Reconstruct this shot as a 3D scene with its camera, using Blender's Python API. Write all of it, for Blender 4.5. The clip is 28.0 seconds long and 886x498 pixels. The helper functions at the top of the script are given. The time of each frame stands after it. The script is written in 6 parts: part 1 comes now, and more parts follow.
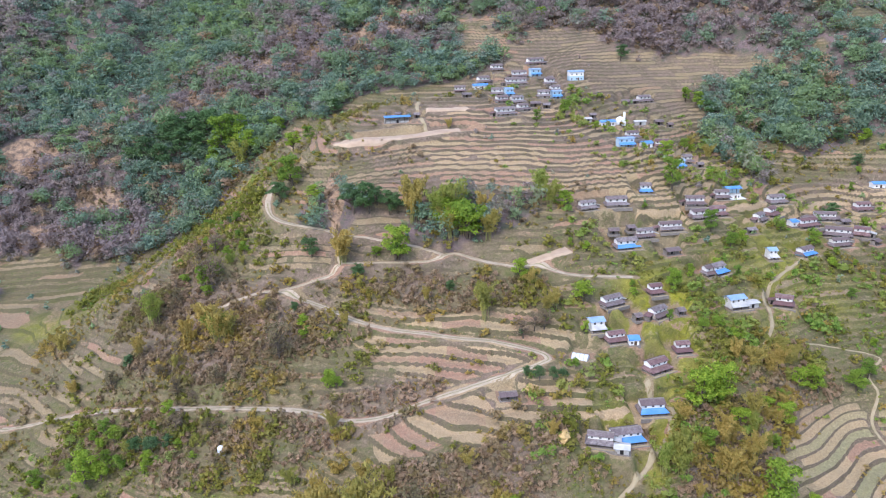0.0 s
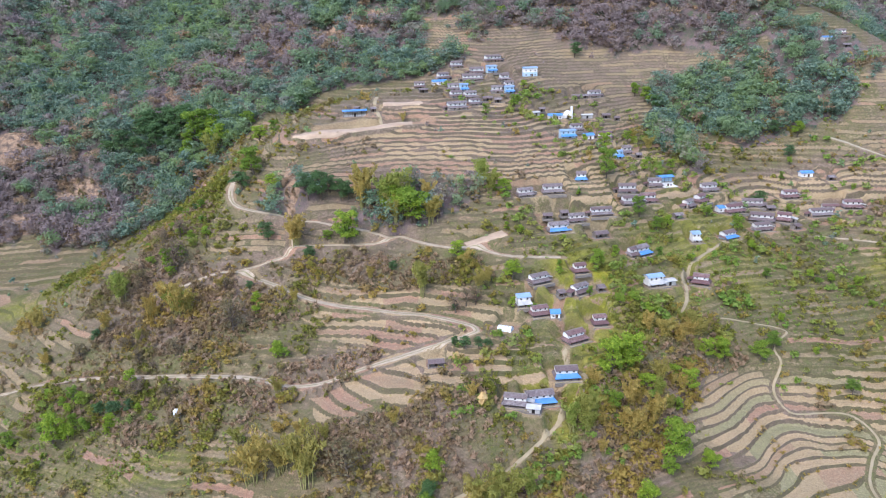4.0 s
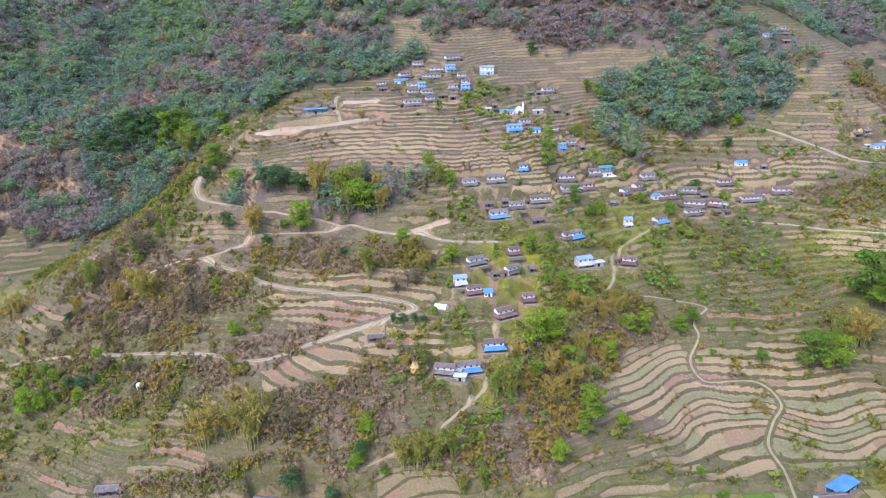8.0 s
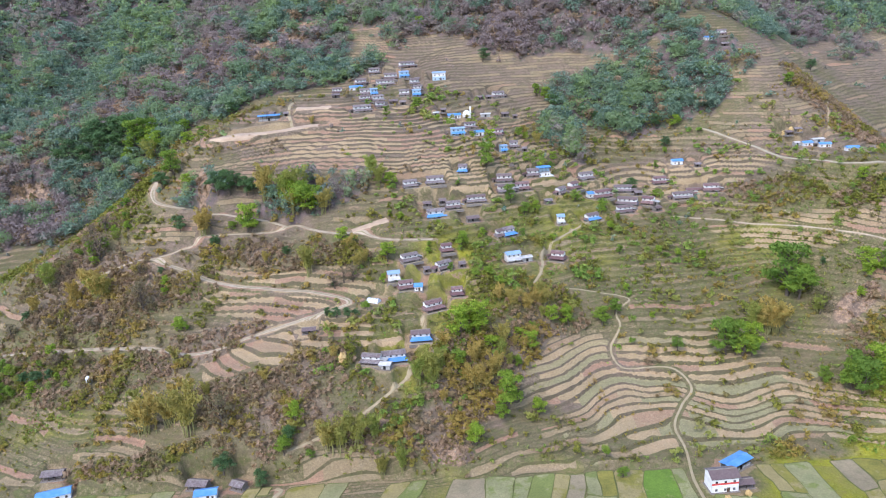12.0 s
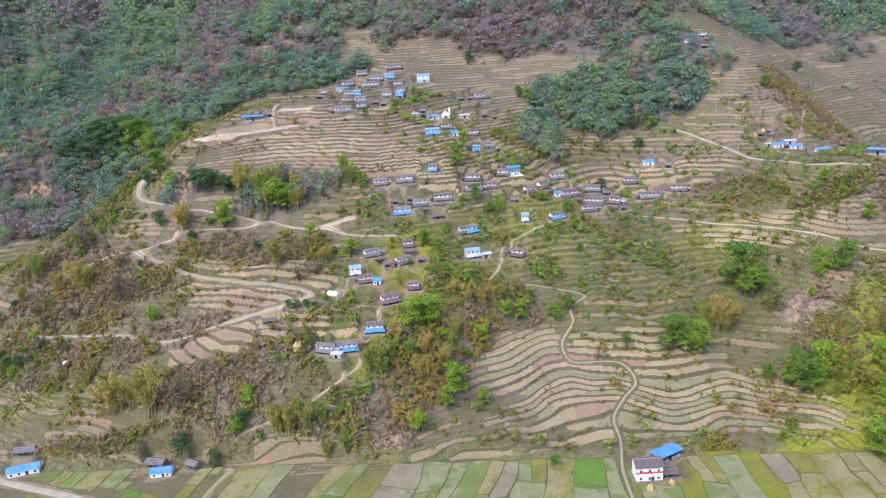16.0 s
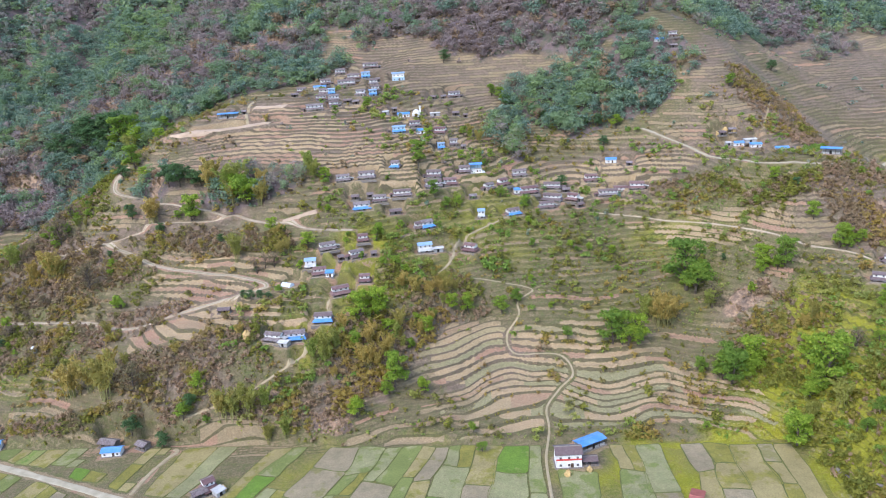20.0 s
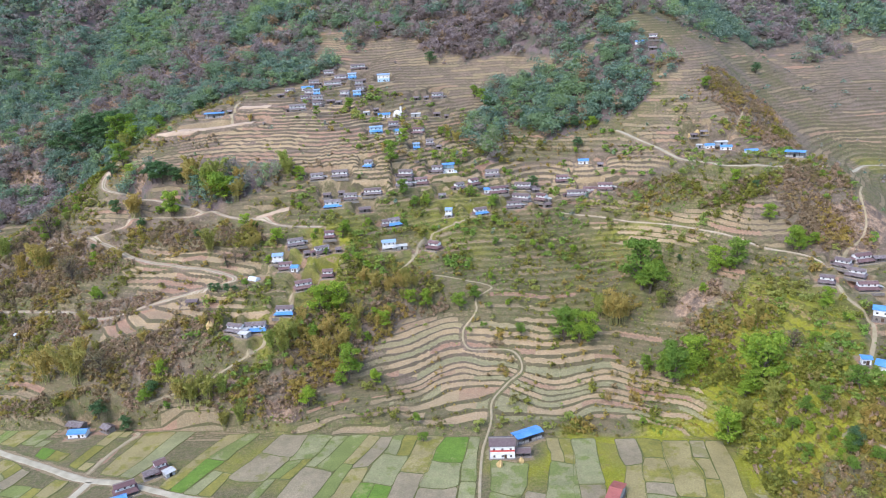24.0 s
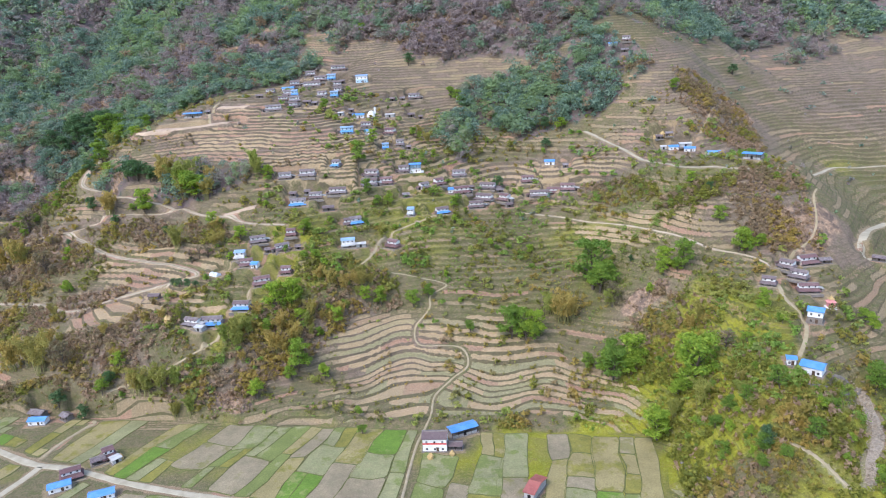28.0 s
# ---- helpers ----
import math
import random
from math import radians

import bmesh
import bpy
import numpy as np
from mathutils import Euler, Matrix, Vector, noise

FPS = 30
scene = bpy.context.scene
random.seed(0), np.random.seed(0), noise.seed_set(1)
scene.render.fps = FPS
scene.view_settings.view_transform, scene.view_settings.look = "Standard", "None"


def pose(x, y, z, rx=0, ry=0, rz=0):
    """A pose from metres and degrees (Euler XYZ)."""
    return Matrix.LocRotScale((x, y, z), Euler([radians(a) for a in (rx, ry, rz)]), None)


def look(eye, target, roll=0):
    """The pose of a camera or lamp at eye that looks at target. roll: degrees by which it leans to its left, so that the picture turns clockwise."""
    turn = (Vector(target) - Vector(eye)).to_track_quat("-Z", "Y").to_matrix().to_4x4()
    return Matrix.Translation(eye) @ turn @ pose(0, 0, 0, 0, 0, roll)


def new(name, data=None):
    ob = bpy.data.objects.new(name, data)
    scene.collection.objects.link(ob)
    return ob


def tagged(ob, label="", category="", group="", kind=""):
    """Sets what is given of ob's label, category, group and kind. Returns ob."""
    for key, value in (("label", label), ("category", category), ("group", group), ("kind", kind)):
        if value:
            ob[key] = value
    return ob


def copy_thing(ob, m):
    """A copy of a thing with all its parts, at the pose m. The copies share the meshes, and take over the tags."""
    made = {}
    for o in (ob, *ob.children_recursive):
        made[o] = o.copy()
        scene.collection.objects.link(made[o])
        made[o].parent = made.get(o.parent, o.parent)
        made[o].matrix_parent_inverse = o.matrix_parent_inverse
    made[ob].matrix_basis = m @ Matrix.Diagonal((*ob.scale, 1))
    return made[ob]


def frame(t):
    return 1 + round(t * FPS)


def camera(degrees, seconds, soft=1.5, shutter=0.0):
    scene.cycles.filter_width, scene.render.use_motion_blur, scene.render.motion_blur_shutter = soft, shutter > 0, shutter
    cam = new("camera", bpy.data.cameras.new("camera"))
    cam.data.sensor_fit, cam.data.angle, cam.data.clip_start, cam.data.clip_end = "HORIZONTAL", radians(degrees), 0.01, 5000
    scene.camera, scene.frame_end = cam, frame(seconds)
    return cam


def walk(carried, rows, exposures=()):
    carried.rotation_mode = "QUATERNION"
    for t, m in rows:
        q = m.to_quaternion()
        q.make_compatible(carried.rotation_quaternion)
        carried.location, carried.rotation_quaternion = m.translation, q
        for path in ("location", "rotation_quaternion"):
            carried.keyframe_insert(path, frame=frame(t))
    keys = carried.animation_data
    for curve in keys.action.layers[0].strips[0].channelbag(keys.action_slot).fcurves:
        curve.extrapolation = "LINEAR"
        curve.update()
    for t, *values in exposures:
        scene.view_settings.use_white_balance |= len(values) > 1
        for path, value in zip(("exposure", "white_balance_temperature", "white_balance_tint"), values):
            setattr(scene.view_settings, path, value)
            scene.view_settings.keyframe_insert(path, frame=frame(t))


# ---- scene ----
cam = camera(64.5, 28.0, 1.05)
METRES, EYE, TILT, LEAN, TURN = 210.0, 131.0, -16.6, 1.7, 0.0
ROWS = [
    (0.0, 0.0, 0.0, 0.0, 0.0, 0.0, -0.0),
    (0.5, 0.012, -0.0114, -0.003, 0.02, -0.05, 0.02),
    (1.0, 0.0244, -0.0231, -0.006, 0.04, -0.09, 0.04),
    (1.5, 0.0361, -0.0342, -0.0087, 0.05, -0.14, 0.05),
    (2.0, 0.0487, -0.0462, -0.0116, 0.07, -0.18, 0.06),
    (2.5, 0.0614, -0.0581, -0.0145, 0.09, -0.2, 0.08),
    (3.0, 0.0741, -0.0702, -0.0176, 0.1, -0.21, 0.1),
    (3.5, 0.0871, -0.0823, -0.0209, 0.12, -0.23, 0.08),
    (5.5, 0.1379, -0.1309, -0.0347, 0.17, -0.26, 0.11),
    (6.0, 0.1508, -0.1432, -0.0381, 0.22, -0.26, 0.18),
    (6.5, 0.1642, -0.1551, -0.0414, 0.27, -0.26, 0.28),
    (7.0, 0.1778, -0.1668, -0.0447, 0.32, -0.27, 0.41),
    (7.5, 0.1918, -0.178, -0.0479, 0.37, -0.26, 0.56),
    (8.0, 0.2062, -0.1886, -0.0507, 0.41, -0.23, 0.69),
    (8.5, 0.221, -0.1987, -0.0535, 0.44, -0.2, 0.82),
    (9.0, 0.2364, -0.2083, -0.0557, 0.48, -0.17, 0.93),
    (9.5, 0.2518, -0.2175, -0.0579, 0.51, -0.13, 1.05),
    (10.0, 0.2676, -0.2262, -0.06, 0.54, -0.08, 1.18),
    (10.5, 0.2838, -0.2347, -0.0616, 0.58, -0.03, 1.29),
    (11.0, 0.3001, -0.2427, -0.0629, 0.6, 0.01, 1.37),
    (11.5, 0.3165, -0.2502, -0.0643, 0.62, 0.06, 1.43),
    (12.0, 0.3329, -0.2572, -0.0654, 0.62, 0.09, 1.5),
    (12.5, 0.3493, -0.2639, -0.0666, 0.68, 0.12, 1.53),
    (14.5, 0.4171, -0.2871, -0.0735, 2.41, 0.25, 1.05),
    (15.0, 0.4345, -0.2923, -0.0751, 2.73, 0.25, 0.97),
    (15.5, 0.452, -0.2975, -0.0765, 2.97, 0.24, 0.92),
    (16.0, 0.4695, -0.3023, -0.0776, 3.14, 0.22, 0.9),
    (16.5, 0.4872, -0.307, -0.0787, 3.31, 0.21, 0.88),
    (17.0, 0.5048, -0.3116, -0.0797, 3.55, 0.19, 0.82),
    (17.5, 0.5224, -0.316, -0.0807, 3.78, 0.16, 0.75),
    (18.0, 0.54, -0.3202, -0.0815, 4.01, 0.12, 0.68),
    (18.5, 0.5577, -0.3244, -0.0818, 4.19, 0.06, 0.62),
    (19.0, 0.5754, -0.3286, -0.0823, 4.43, 0.02, 0.55),
    (19.5, 0.5929, -0.3325, -0.0827, 4.68, -0.02, 0.48),
    (20.0, 0.6102, -0.3364, -0.0833, 4.91, -0.06, 0.4),
    (20.5, 0.6276, -0.3402, -0.0839, 5.11, -0.09, 0.32),
    (21.0, 0.6449, -0.3439, -0.0843, 5.32, -0.13, 0.25),
    (21.5, 0.6621, -0.3477, -0.0846, 5.54, -0.15, 0.17),
    (22.0, 0.6796, -0.3514, -0.085, 5.73, -0.16, 0.1),
    (22.5, 0.6969, -0.3549, -0.0854, 6.03, -0.17, 0.0),
    (24.5, 0.7664, -0.3671, -0.0854, 7.67, -0.16, -0.51),
    (25.0, 0.7841, -0.3689, -0.0855, 8.11, -0.15, -0.66),
    (25.5, 0.802, -0.3704, -0.0853, 8.48, -0.16, -0.78),
    (26.0, 0.82, -0.3716, -0.0851, 8.77, -0.18, -0.85),
    (26.5, 0.8377, -0.3729, -0.0848, 8.85, -0.2, -0.87),
    (27.0, 0.8551, -0.3737, -0.085, 8.9, -0.23, -0.88),
    (27.5, 0.8723, -0.3748, -0.085, 8.96, -0.25, -0.87),
    (28.0, 0.888, -0.376, -0.0855, 8.98, -0.25, -0.87),
]
walk(cam, [(t, pose(0, 0, EYE, TILT, LEAN, TURN) @ pose(METRES * x, METRES * y, METRES * z, 90 + pitch, roll, yaw)) for t, x, y, z, yaw, pitch, roll in ROWS],
     [(0.0, 1.48, 5800, 16), (28.0, 1.5, 5800, 14)])

# ---- sky and sun: thin bright overcast ----
SUN_UP, SUN_ROUND = radians(52), radians(215)
world = bpy.data.worlds.new("sky")
scene.world = world
world.use_nodes = True
wn, wl = world.node_tree.nodes, world.node_tree.links
sky = wn.new("ShaderNodeTexSky")
sky.sky_type, sky.sun_disc = "NISHITA", False
sky.sun_elevation, sky.sun_rotation = SUN_UP, SUN_ROUND
sky.air_density, sky.dust_density = 1.0, 1.5
wn["Background"].inputs["Strength"].default_value = 0.15
wl.new(sky.outputs[0], wn["Background"].inputs[0])
sun = new("sun", bpy.data.lights.new("sun", "SUN"))
sun.data.energy, sun.data.angle, sun.data.color = 0.7, radians(20), (1.0, 0.97, 0.93)
sun.matrix_world = look((0, 0, 0), (-math.sin(SUN_ROUND) * math.cos(SUN_UP), -math.cos(SUN_ROUND) * math.cos(SUN_UP), -math.sin(SUN_UP)))


# ---- materials ----
def lin(r, g, b):
    return tuple((c / 255 / 12.92) if c < 11 else ((c / 255 + 0.055) / 1.055) ** 2.4 for c in (r, g, b)) + (1.0,)


class Nodes:
    """A material with short calls to its nodes."""

    def __init__(self, name, rough=0.85, metal=0.0):
        self.m = bpy.data.materials.new(name)
        self.m.use_nodes = True
        self.n, self.l = self.m.node_tree.nodes, self.m.node_tree.links
        self.b = self.n["Principled BSDF"]
        self.b.inputs["Roughness"].default_value, self.b.inputs["Metallic"].default_value = rough, metal
        self.b.inputs["Specular IOR Level"].default_value = 0.25

    def put(self, socket, value):
        if isinstance(value, bpy.types.NodeSocket):
            self.l.new(value, socket)
        elif value is not None:
            socket.default_value = value

    def noise(self, scale, detail=4.0, rough=0.6, coords=None, warp=0.0):
        n = self.n.new("ShaderNodeTexNoise")
        n.inputs["Scale"].default_value, n.inputs["Detail"].default_value = scale, detail
        n.inputs["Roughness"].default_value, n.inputs["Distortion"].default_value = rough, warp
        self.put(n.inputs["Vector"], coords if coords else self.place())
        return n.outputs["Fac"]

    def place(self):
        return self.n.new("ShaderNodeNewGeometry").outputs["Position"]

    def local(self):
        return self.n.new("ShaderNodeTexCoord").outputs["Object"]

    def ramp(self, fac, lo, hi, a=0.0, b=1.0):
        r = self.n.new("ShaderNodeMapRange")
        for i, v in enumerate((fac, lo, hi, a, b)):
            self.put(r.inputs[i], v)
        return r.outputs[0]

    def mix(self, fac, a, b, how="MIX"):
        x = self.n.new("ShaderNodeMix")
        x.data_type, x.blend_type = "RGBA", how
        self.put(x.inputs[0], fac), self.put(x.inputs[6], a), self.put(x.inputs[7], b)
        return x.outputs[2]

    def math(self, how, a, b):
        x = self.n.new("ShaderNodeMath")
        x.operation = how
        self.put(x.inputs[0], a), self.put(x.inputs[1], b)
        return x.outputs[0]

    def attr(self, name):
        a = self.n.new("ShaderNodeAttribute")
        a.attribute_name = name
        s = self.n.new("ShaderNodeSeparateColor")
        self.l.new(a.outputs["Color"], s.inputs[0])
        return s.outputs

    def rand(self):
        return self.n.new("ShaderNodeObjectInfo").outputs["Random"]

    def bump(self, height, strength, dist):
        b = self.n.new("ShaderNodeBump")
        b.inputs["Strength"].default_value, b.inputs["Distance"].default_value = strength, dist
        self.l.new(height, b.inputs["Height"])
        self.l.new(b.outputs[0], self.b.inputs["Normal"])

    def done(self, colour):
        self.put(self.b.inputs["Base Color"], colour)
        return self.m


def ground_material():
    k = Nodes("hillside", 0.95)
    cover, kind, steps = k.attr("cover"), k.attr("kind"), k.attr("steps")
    level = k.math("FLOOR", steps[0], 0.0)
    rise = k.math("FRACT", steps[0], 0.0)
    plot = k.math("FLOOR", k.math("ADD", steps[1], k.math("MULTIPLY", level, 0.37)), 0.0)
    pair = k.n.new("ShaderNodeCombineXYZ")
    k.put(pair.inputs[0], level), k.put(pair.inputs[1], plot)
    chance = k.n.new("ShaderNodeTexWhiteNoise")
    chance.noise_dimensions = "2D"
    k.put(chance.inputs["Vector"], pair.outputs[0])
    dice = k.n.new("ShaderNodeSeparateColor")
    k.l.new(chance.outputs["Color"], dice.inputs[0])
    dice = dice.outputs
    dug = k.math("LESS_THAN", dice[0], k.math("SUBTRACT", kind[0], k.math("MULTIPLY", k.math("MAXIMUM", cover[1], 0.0), 0.5)))
    share = k.math("ADD", k.math("MULTIPLY", dug, 0.62), k.ramp(dice[1], 0.0, 1.0, 0.16, 0.5))
    tread = k.math("MULTIPLY", k.ramp(rise, 0.86, 0.79), k.ramp(rise, 0.0, 0.04))
    tilth = k.math("MULTIPLY", k.math("MULTIPLY", tread, share), k.ramp(steps[2], 0.3, 0.8))
    bank = k.math("MULTIPLY", k.ramp(rise, 0.78, 0.86), k.math("MULTIPLY", k.ramp(steps[2], 0.1, 0.6), k.ramp(k.noise(0.035, 3, 0.6), 0.36, 0.56, 0.55, 1.0)))
    big, mid, fine = k.noise(0.02, 3), k.noise(0.13, 4, 0.65), k.noise(0.9, 5, 0.7)
    grass = k.mix(k.ramp(mid, 0.35, 0.65), lin(118, 105, 74), lin(100, 96, 60))
    grass = k.mix(k.ramp(fine, 0.42, 0.72), grass, lin(138, 121, 92))
    grass = k.mix(k.ramp(k.noise(0.35, 4), 0.48, 0.66, 0, 0.65), grass, lin(98, 104, 54))
    brown = k.mix(k.ramp(mid, 0.35, 0.65), lin(130, 110, 92), lin(108, 96, 74))
    brown = k.mix(k.ramp(fine, 0.45, 0.75), brown, lin(156, 134, 114))
    brown = k.mix(k.ramp(k.noise(0.4, 4), 0.52, 0.7, 0, 0.6), brown, lin(112, 108, 72))
    grass = k.mix(k.ramp(k.math("ADD", cover[1], k.ramp(mid, 0.3, 0.7, -0.2, 0.2)), -0.15, -0.6), grass, brown)
    lush = k.mix(k.ramp(mid, 0.3, 0.7), lin(152, 146, 38), lin(122, 124, 34))
    lush = k.mix(k.ramp(fine, 0.5, 0.75), lush, lin(158, 156, 66))
    lush = k.mix(k.ramp(k.noise(0.3, 4), 0.54, 0.72, 0, 0.6), lush, lin(136, 116, 74))
    fresh = k.mix(dice[2], lin(188, 158, 118), lin(166, 144, 104))
    place = k.n.new("ShaderNodeSeparateXYZ")
    k.l.new(k.place(), place.inputs[0])
    soil = k.mix(dice[2], lin(154, 131, 98), lin(136, 120, 86))
    soil = k.mix(k.ramp(k.math("ADD", kind[0], k.ramp(mid, 0.3, 0.7, -0.2, 0.2)), 0.55, 1.0), soil, fresh)
    soil = k.mix(k.ramp(k.math("ADD", dice[2], k.ramp(place.outputs[0], 60, 20, 0.0, 0.12)), 0.68, 0.9), soil, lin(164, 126, 100))
    soil = k.mix(k.math("MULTIPLY", k.ramp(dice[1], 0.66, 0.72), k.math("MULTIPLY", k.ramp(place.outputs[2], 24, 14), k.ramp(place.outputs[0], 84, 104))), soil, lin(148, 140, 98))
    soil = k.mix(k.ramp(mid, 0.35, 0.7, 0, 0.45), soil, lin(136, 126, 96))
    soil = k.mix(k.ramp(fine, 0.5, 0.8, 0, 0.5), soil, lin(190, 169, 136))
    wood = k.mix(k.ramp(mid, 0.3, 0.7), lin(104, 90, 84), lin(130, 110, 104))
    wood = k.mix(k.ramp(k.noise(0.25, 4), 0.45, 0.65), wood, lin(86, 92, 68))
    scree = k.mix(k.ramp(fine, 0.35, 0.7), lin(154, 124, 96), lin(188, 158, 126))
    scree = k.mix(k.ramp(k.noise(0.3, 5, 0.7), 0.42, 0.6), scree, lin(108, 92, 78))
    c = k.mix(k.ramp(k.math("ADD", cover[1], k.ramp(big, 0.35, 0.7, -0.25, 0.25)), 0.3, 0.7), grass, lush)
    c = k.mix(k.math("MULTIPLY", bank, k.ramp(mid, 0.3, 0.7, 0.55, 1.0)), c, k.mix(k.ramp(fine, 0.4, 0.6), k.mix(k.ramp(cover[1], -0.1, 0.4), lin(108, 92, 76), lin(88, 90, 42)), lin(92, 86, 56)))
    edge = k.math("ADD", k.math("MAXIMUM", cover[0], tilth), k.ramp(fine, 0.3, 0.7, -0.22, 0.22))
    c = k.mix(k.ramp(edge, 0.38, 0.62), c, soil)
    c = k.mix(k.ramp(k.math("ADD", cover[2], k.ramp(mid, 0.3, 0.7, -0.3, 0.3)), 0.35, 0.65), c, wood)
    c = k.mix(k.ramp(k.math("ADD", kind[1], k.ramp(mid, 0.3, 0.7, -0.25, 0.25)), 0.4, 0.6), c, scree)
    speck = k.ramp(k.noise(1.7, 6, 0.8), 0.3, 0.7, 0.6, 1.1)
    c = k.mix(1.0, c, speck, "MULTIPLY")
    c = k.mix(1.0, c, k.ramp(k.noise(4.5, 4, 0.8), 0.32, 0.68, 0.62, 1.38), "MULTIPLY")
    k.bump(k.noise(1.2, 6, 0.75), 0.7, 0.6)
    return k.done(c)


def plain(name, a, b, scale=0.8, rough=0.9, bump=0.15, random_mix=0.0, third=None):
    """Two shades mixed by noise at two sizes, and from thing to thing."""
    k = Nodes(name, rough)
    c = k.mix(k.ramp(k.noise(scale, 5, 0.65), 0.35, 0.68), lin(*a), lin(*b))
    c = k.mix(k.ramp(k.noise(scale * 7, 3), 0.5, 0.8, 0, 0.5), c, lin(*b))
    if third:
        c = k.mix(k.math("MULTIPLY", k.rand(), random_mix), c, lin(*third))
    if bump:
        k.bump(k.noise(scale * 5, 4), 0.5, bump)
    return k.done(c)


def leaf_material(name, a, b, c, tint=False, dry=(152, 130, 108)):
    """Leaves: shades from leaf to leaf and from plant to plant, a little light through them."""
    k = Nodes(name, 0.7)
    isle = k.n.new("ShaderNodeNewGeometry").outputs["Random Per Island"]
    col = k.mix(k.ramp(isle, 0.1, 0.9), lin(*a), lin(*b))
    if tint:
        t = k.attr("tint")
        col = k.mix(t[0], col, lin(*c))
        col = k.mix(k.ramp(t[1], 0.0, 1.0, 0.0, 0.85), col, lin(*dry))
    else:
        col = k.mix(k.ramp(k.rand(), 0.2, 1.0, 0.0, 0.8), col, lin(*c))
    k.done(col)
    thin, both = k.n.new("ShaderNodeBsdfTranslucent"), k.n.new("ShaderNodeMixShader")
    k.l.new(col, thin.inputs["Color"])
    both.inputs[0].default_value = 0.45
    k.l.new(k.b.outputs[0], both.inputs[1]), k.l.new(thin.outputs[0], both.inputs[2])
    k.l.new(both.outputs[0], k.n["Material Output"].inputs["Surface"])
    return k.m


def metal_material(name, a, b, wave=14.0):
    """Corrugated painted sheet with dull patches; the waves run down the slope."""
    k = Nodes(name, 0.45, 0.0)
    c = k.mix(k.ramp(k.noise(0.5, 4), 0.4, 0.7), lin(*a), lin(*b))
    c = k.mix(k.ramp(k.noise(2.5, 4), 0.62, 0.8, 0, 0.5), c, lin(150, 146, 140))
    w = k.n.new("ShaderNodeTexWave")
    w.inputs["Scale"].default_value = wave / 6.3
    k.put(w.inputs["Vector"], k.local())
    k.bump(w.outputs["Fac"], 0.4, 0.04)
    return k.done(c)


def slate_material(name, a, b, c, d):
    """Rows of stone slates with weathering."""
    k = Nodes(name, 0.8)
    w = k.n.new("ShaderNodeTexBrick")
    w.inputs["Scale"].default_value = 2.2
    w.inputs["Color1"].default_value, w.inputs["Color2"].default_value, w.inputs["Mortar"].default_value = lin(*a), lin(*b), lin(62, 56, 54)
    k.put(w.inputs["Vector"], k.local())
    col = k.mix(k.ramp(k.noise(1.1, 4), 0.45, 0.7, 0, 0.8), w.outputs["Color"], lin(*c))
    col = k.mix(k.math("MULTIPLY", k.rand(), 0.85), col, lin(*d))
    k.bump(k.noise(4.0, 4), 0.5, 0.08)
    return k.done(col)


GROUND = ground_material()
TRAIL = plain("trodden_earth", (164, 148, 118), (146, 132, 98), 0.4, 0.95, 0.1)
ROAD = plain("track_dust", (184, 166, 140), (154, 138, 112), 0.3, 0.95, 0.1)
VERGE = plain("trodden_verge", (150, 138, 104), (126, 120, 82), 0.5, 0.95, 0.1)
GRAVEL = plain("gravel_road", (180, 167, 140), (152, 142, 115), 0.25, 0.95, 0.1)
STONES = plain("stream_stones", (170, 154, 130), (134, 120, 100), 1.4, 0.9, 0.3)
SAND = plain("cut_earth", (186, 162, 134), (162, 138, 112), 0.25, 0.95, 0.2)
WHITE = plain("limewash", (234, 231, 224), (208, 202, 192), 0.6, 0.9, 0.02)
OCHRE = plain("ochre_mud_plaster", (186, 152, 122), (156, 124, 100), 0.7, 0.95, 0.03, 1.0, (226, 220, 210))
REDMUD = plain("red_mud_plaster", (176, 122, 104), (152, 102, 88), 0.7, 0.95, 0.03, 0.9, (222, 214, 204))
STONE = plain("dry_stone", (140, 130, 118), (106, 98, 90), 2.0, 0.95, 0.12)
PALEBLUE = plain("pale_blue_paint", (182, 200, 206), (162, 184, 196), 0.5, 0.7, 0.01, 0.5, (160, 190, 202))
PINK = plain("pink_paint", (214, 150, 140), (196, 124, 116), 0.8, 0.7, 0.01)
CONCRETE = plain("bare_concrete", (176, 172, 164), (150, 146, 138), 0.8, 0.9, 0.03)
TIMBER = plain("weathered_timber", (96, 74, 56), (70, 54, 42), 1.5, 0.85, 0.03)
# panels on solid walls: a doorway's inner shade is put into the colour
DARK = plain("painted_dark_opening", (40, 36, 34), (28, 26, 26), 1.0, 0.9, 0.0)
GLASS = plain("window_shutter", (58, 54, 56), (44, 42, 46), 1.5, 0.4, 0.0)
BLUE = metal_material("blue_sheet", (84, 134, 188), (108, 150, 190))
RED = metal_material("rust_red_sheet", (158, 94, 82), (140, 80, 70))
TIN = metal_material("pale_tin_sheet", (192, 188, 180), (164, 160, 152))
GREYBLUE = metal_material("faded_blue_sheet", (142, 164, 186), (122, 146, 172))
SLATE = slate_material("grey_slate", (130, 118, 114), (106, 96, 93), (158, 148, 142), (98, 80, 76))
RUST = slate_material("brown_slate", (130, 100, 94), (108, 82, 78), (150, 124, 116), (98, 72, 70))
STRAW = plain("straw", (196, 168, 112), (166, 136, 88), 1.2, 0.95, 0.1)
PLASTIC = plain("white_plastic", (222, 224, 224), (200, 204, 206), 0.8, 0.4, 0.0)
BARK = plain("bark", (104, 92, 78), (78, 68, 58), 1.5, 0.95, 0.05)
